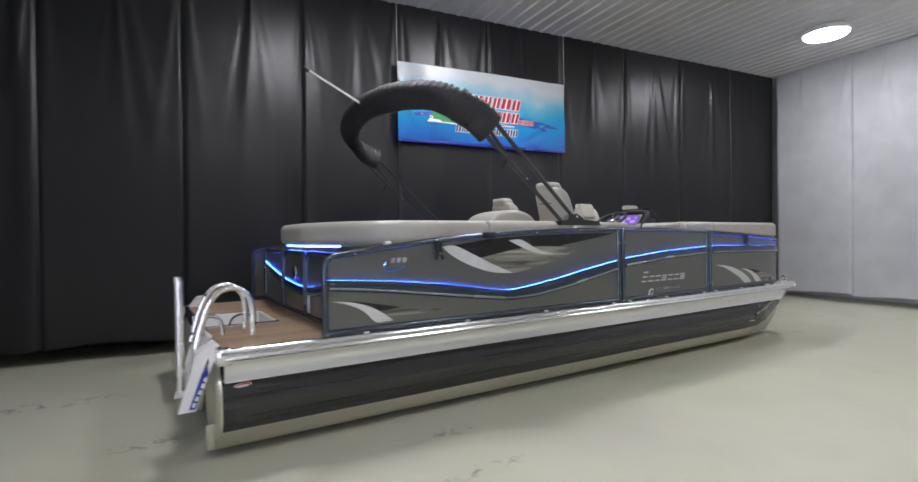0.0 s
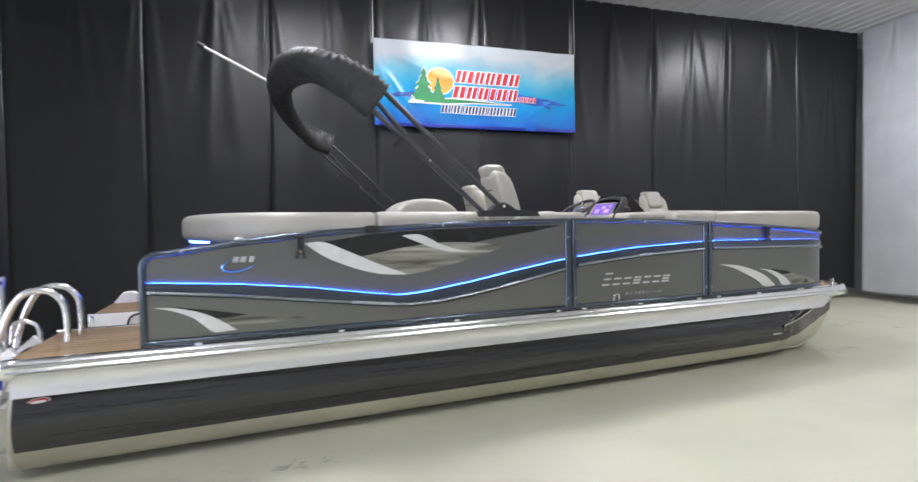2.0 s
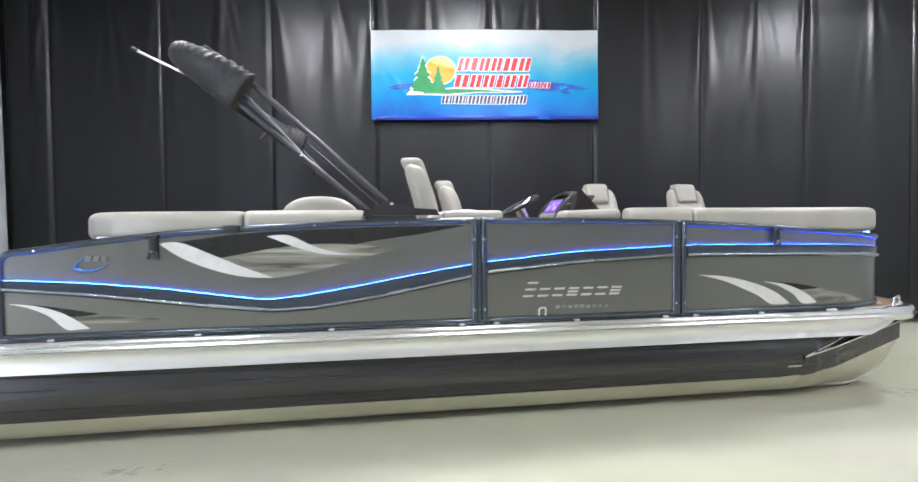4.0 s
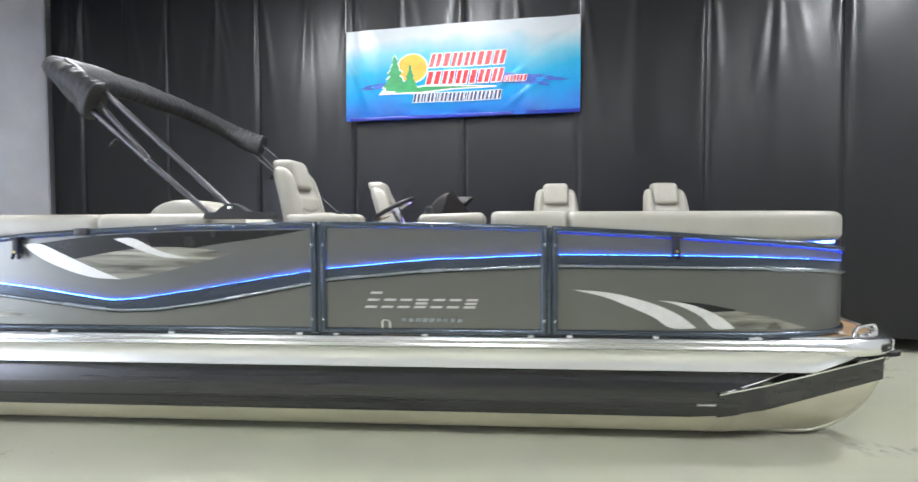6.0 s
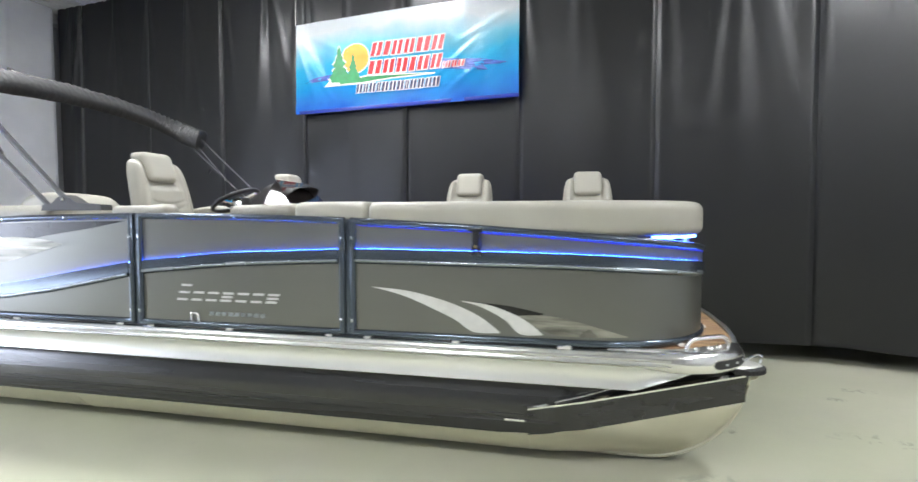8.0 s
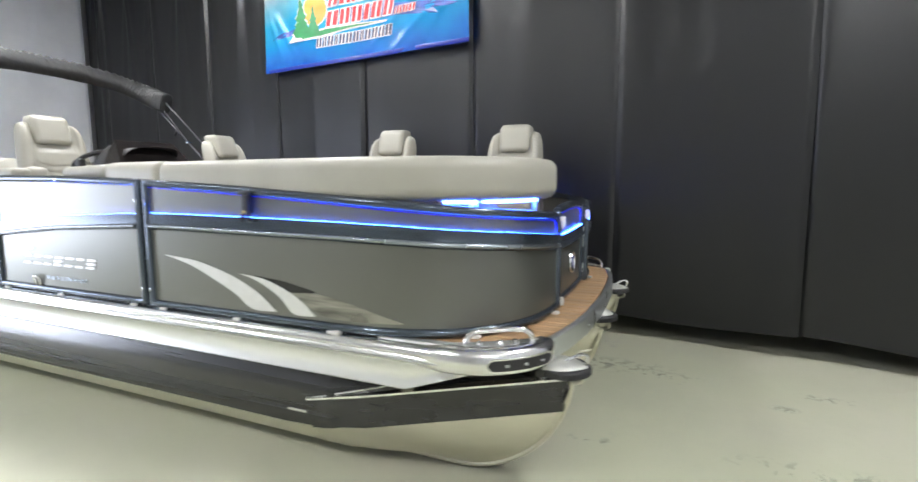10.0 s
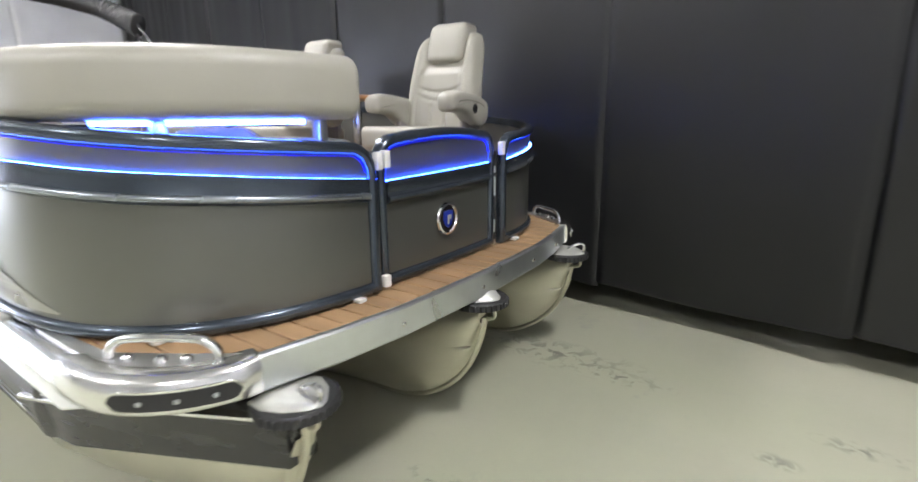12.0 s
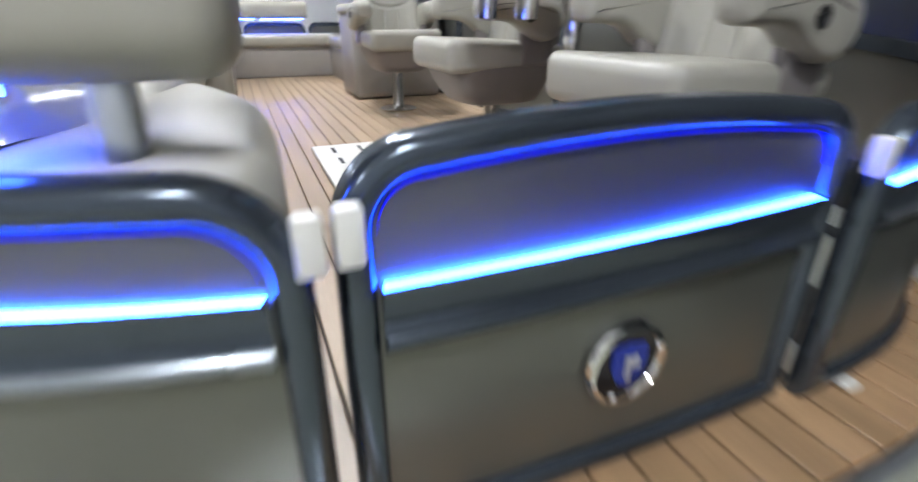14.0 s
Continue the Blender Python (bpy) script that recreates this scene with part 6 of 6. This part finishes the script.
bm = bmesh.new()
grid = [[bm.verts.new((BW * (i / 120 - 0.5), ripple(BW * (i / 120 - 0.5), BH * (k / 48 - 0.5)), BH * (k / 48 - 0.5))) for i in range(121)] for k in range(49)]
for k in range(48):
    for i in range(120):
        bm.faces.new((grid[k][i], grid[k][i + 1], grid[k + 1][i + 1], grid[k + 1][i]))
bmesh.ops.solidify(bm, geom=bm.faces[:], thickness=0.002)
cloth = part("cloth", bm, M_BANNER, banner, "", 60)


def print_on(name, material, pts, lift):
    """A flat printed shape that follows the cloth; pts run as a fan from its middle."""
    bm = bmesh.new()
    cx, cz = sum(p[0] for p in pts) / len(pts), sum(p[1] for p in pts) / len(pts)
    fine = []
    for a, b in zip(pts, pts[1:] + pts[:1]):
        m = max(1, int(math.hypot(b[0] - a[0], b[1] - a[1]) / 0.06))
        fine += [(a[0] + (b[0] - a[0]) * k / m, a[1] + (b[1] - a[1]) * k / m) for k in range(m)]
    loop_v = [[bm.verts.new((cx + (x - cx) * f, ripple(cx + (x - cx) * f, cz + (z - cz) * f) - lift, cz + (z - cz) * f)) for x, z in fine] for f in (1, 0.66, 0.33)]
    c = bm.verts.new((cx, ripple(cx, cz) - lift, cz))
    k = len(fine)
    for r in (0, 1):
        for j in range(k):
            bm.faces.new((loop_v[r][j], loop_v[r][(j + 1) % k], loop_v[r + 1][(j + 1) % k], loop_v[r + 1][j]))
    for j in range(k):
        bm.faces.new((loop_v[2][j], loop_v[2][(j + 1) % k], c))
    part(name, bm, material, cloth)


def bx(px):
    """Across the banner, from its share of the width."""
    return (px - 0.5) * BW


def bz(pz):
    return (0.5 - pz) * BH


def row(shares):
    return [(bx(a), bz(b)) for a, b in shares]


print_on("wave_print", M_WAVE, row([(0.05, 0.67), (0.10, 0.615), (0.17, 0.595), (0.26, 0.58), (0.26, 0.64), (0.17, 0.655)]), 0.004)
print_on("wave_print", M_WAVE, row([(0.36, 0.50), (0.55, 0.50), (0.74, 0.565), (0.86, 0.60), (0.96, 0.655), (0.93, 0.665), (0.86, 0.66), (0.88, 0.715), (0.72, 0.665), (0.55, 0.64)]), 0.004)
disc = [(bx(0.303) + 0.212 * math.cos(a), bz(0.455) + 0.195 * math.sin(a)) for a in np.linspace(0, 2 * math.pi, 33)[:-1]]
print_on("sun_rim", M_WHITEINK, disc, 0.006)
print_on("sun", M_SUN, [(bx(0.303) + (x - bx(0.303)) * 0.93, bz(0.455) + (z - bz(0.455)) * 0.93) for x, z in disc], 0.008)


def pine(cx, base, h, w, steps=6):
    left, right = [], []
    for k in range(steps):
        t = k / steps
        ww = w * (1 - t) * (1.0 + 0.12 * math.sin(k * 2.7))
        left += [(cx - ww, base + h * t), (cx - ww * 0.55, base + h * (t + 0.6 / steps))]
        right += [(cx + ww * 0.92, base + h * (t + 0.02)), (cx + ww * 0.5, base + h * (t + 0.62 / steps))]
    return left + [(cx, base + h)] + right[::-1]


print_on("pine_rim", M_WHITEINK, [(x + (x - bx(0.226)) * 0.10, z + 0.012 if z > bz(0.6) else z - 0.018) for x, z in pine(bx(0.226), bz(0.70), 0.475, 0.195)], 0.010)
print_on("pine", M_GREEN, pine(bx(0.226), bz(0.70), 0.465, 0.20), 0.012)
print_on("pine", M_GREEN, pine(bx(0.293), bz(0.685), 0.335, 0.125), 0.012)
print_on("shore_rim", M_WHITEINK, row([(0.150, 0.728), (0.165, 0.69), (0.36, 0.645), (0.50, 0.655), (0.665, 0.685), (0.655, 0.698), (0.47, 0.702), (0.33, 0.735), (0.25, 0.73)]), 0.011)
print_on("shore", M_GREEN, row([(0.165, 0.715), (0.18, 0.695), (0.36, 0.66), (0.50, 0.668), (0.64, 0.686), (0.47, 0.69), (0.33, 0.718), (0.25, 0.715)]), 0.013)


def letter_bars(x0, x1, z0, z1, widths, slant, ink, rim=0.012):
    total = sum(widths) + 0.30 * (len(widths) - 1)
    x, unit = x0, (x1 - x0) / total
    for w in widths:
        sl = slant * (z0 - z1)
        box = [(x, z0), (x + w * unit, z0), (x + w * unit + sl, z1), (x + sl, z1)]
        pts = row(box)
        c = (sum(p[0] for p in pts) / 4, sum(p[1] for p in pts) / 4)
        if rim:
            print_on("bar_rim", M_WHITEINK, [(p[0] + math.copysign(rim, p[0] - c[0]), p[1] + math.copysign(rim, p[1] - c[1])) for p in pts], 0.014)
        for a, b in (((0.0, 0.40), (0.60, 1.0)) if w > 0.55 else ((0.0, 1.0),)):          # wide ones as two strokes
            print_on("bar", ink, row([(x + a * w * unit, z0), (x + b * w * unit, z0), (x + b * w * unit + sl, z1), (x + a * w * unit + sl, z1)]), 0.017)
        x += (w + 0.30) * unit


letter_bars(0.376, 0.690, 0.458, 0.318, [1, 0.5, 0.9, 0.9, 1.2, 1], 0.10, M_RED)
letter_bars(0.362, 0.680, 0.642, 0.506, [1.2, 1, 1, 0.5, 1, 0.9], 0.10, M_RED)
letter_bars(0.692, 0.782, 0.650, 0.590, [0.3, 0.8, 0.8, 1.1], 0.1, M_RED, 0.006)
letter_bars(0.306, 0.676, 0.825, 0.735, [1, 0.7, 1, 0.6, 1, 1, 1, 0.6, 1, 1, 1, 1], 0.08, M_INK, 0.008)
for sx in (-1, 1):
    part("string", tube([(sx * BW / 2, BD, BH / 2 - 0.01), (sx * BW / 2, BD + 0.02, CEIL - 3.49 - 0.02)], 0.004, 6), M_WHITE, banner)
part("bottom_hem", rbox(0, BD - 0.004, -BH / 2 + 0.020, BW, 0.014, 0.045, 0.005), M_BLUE, banner)
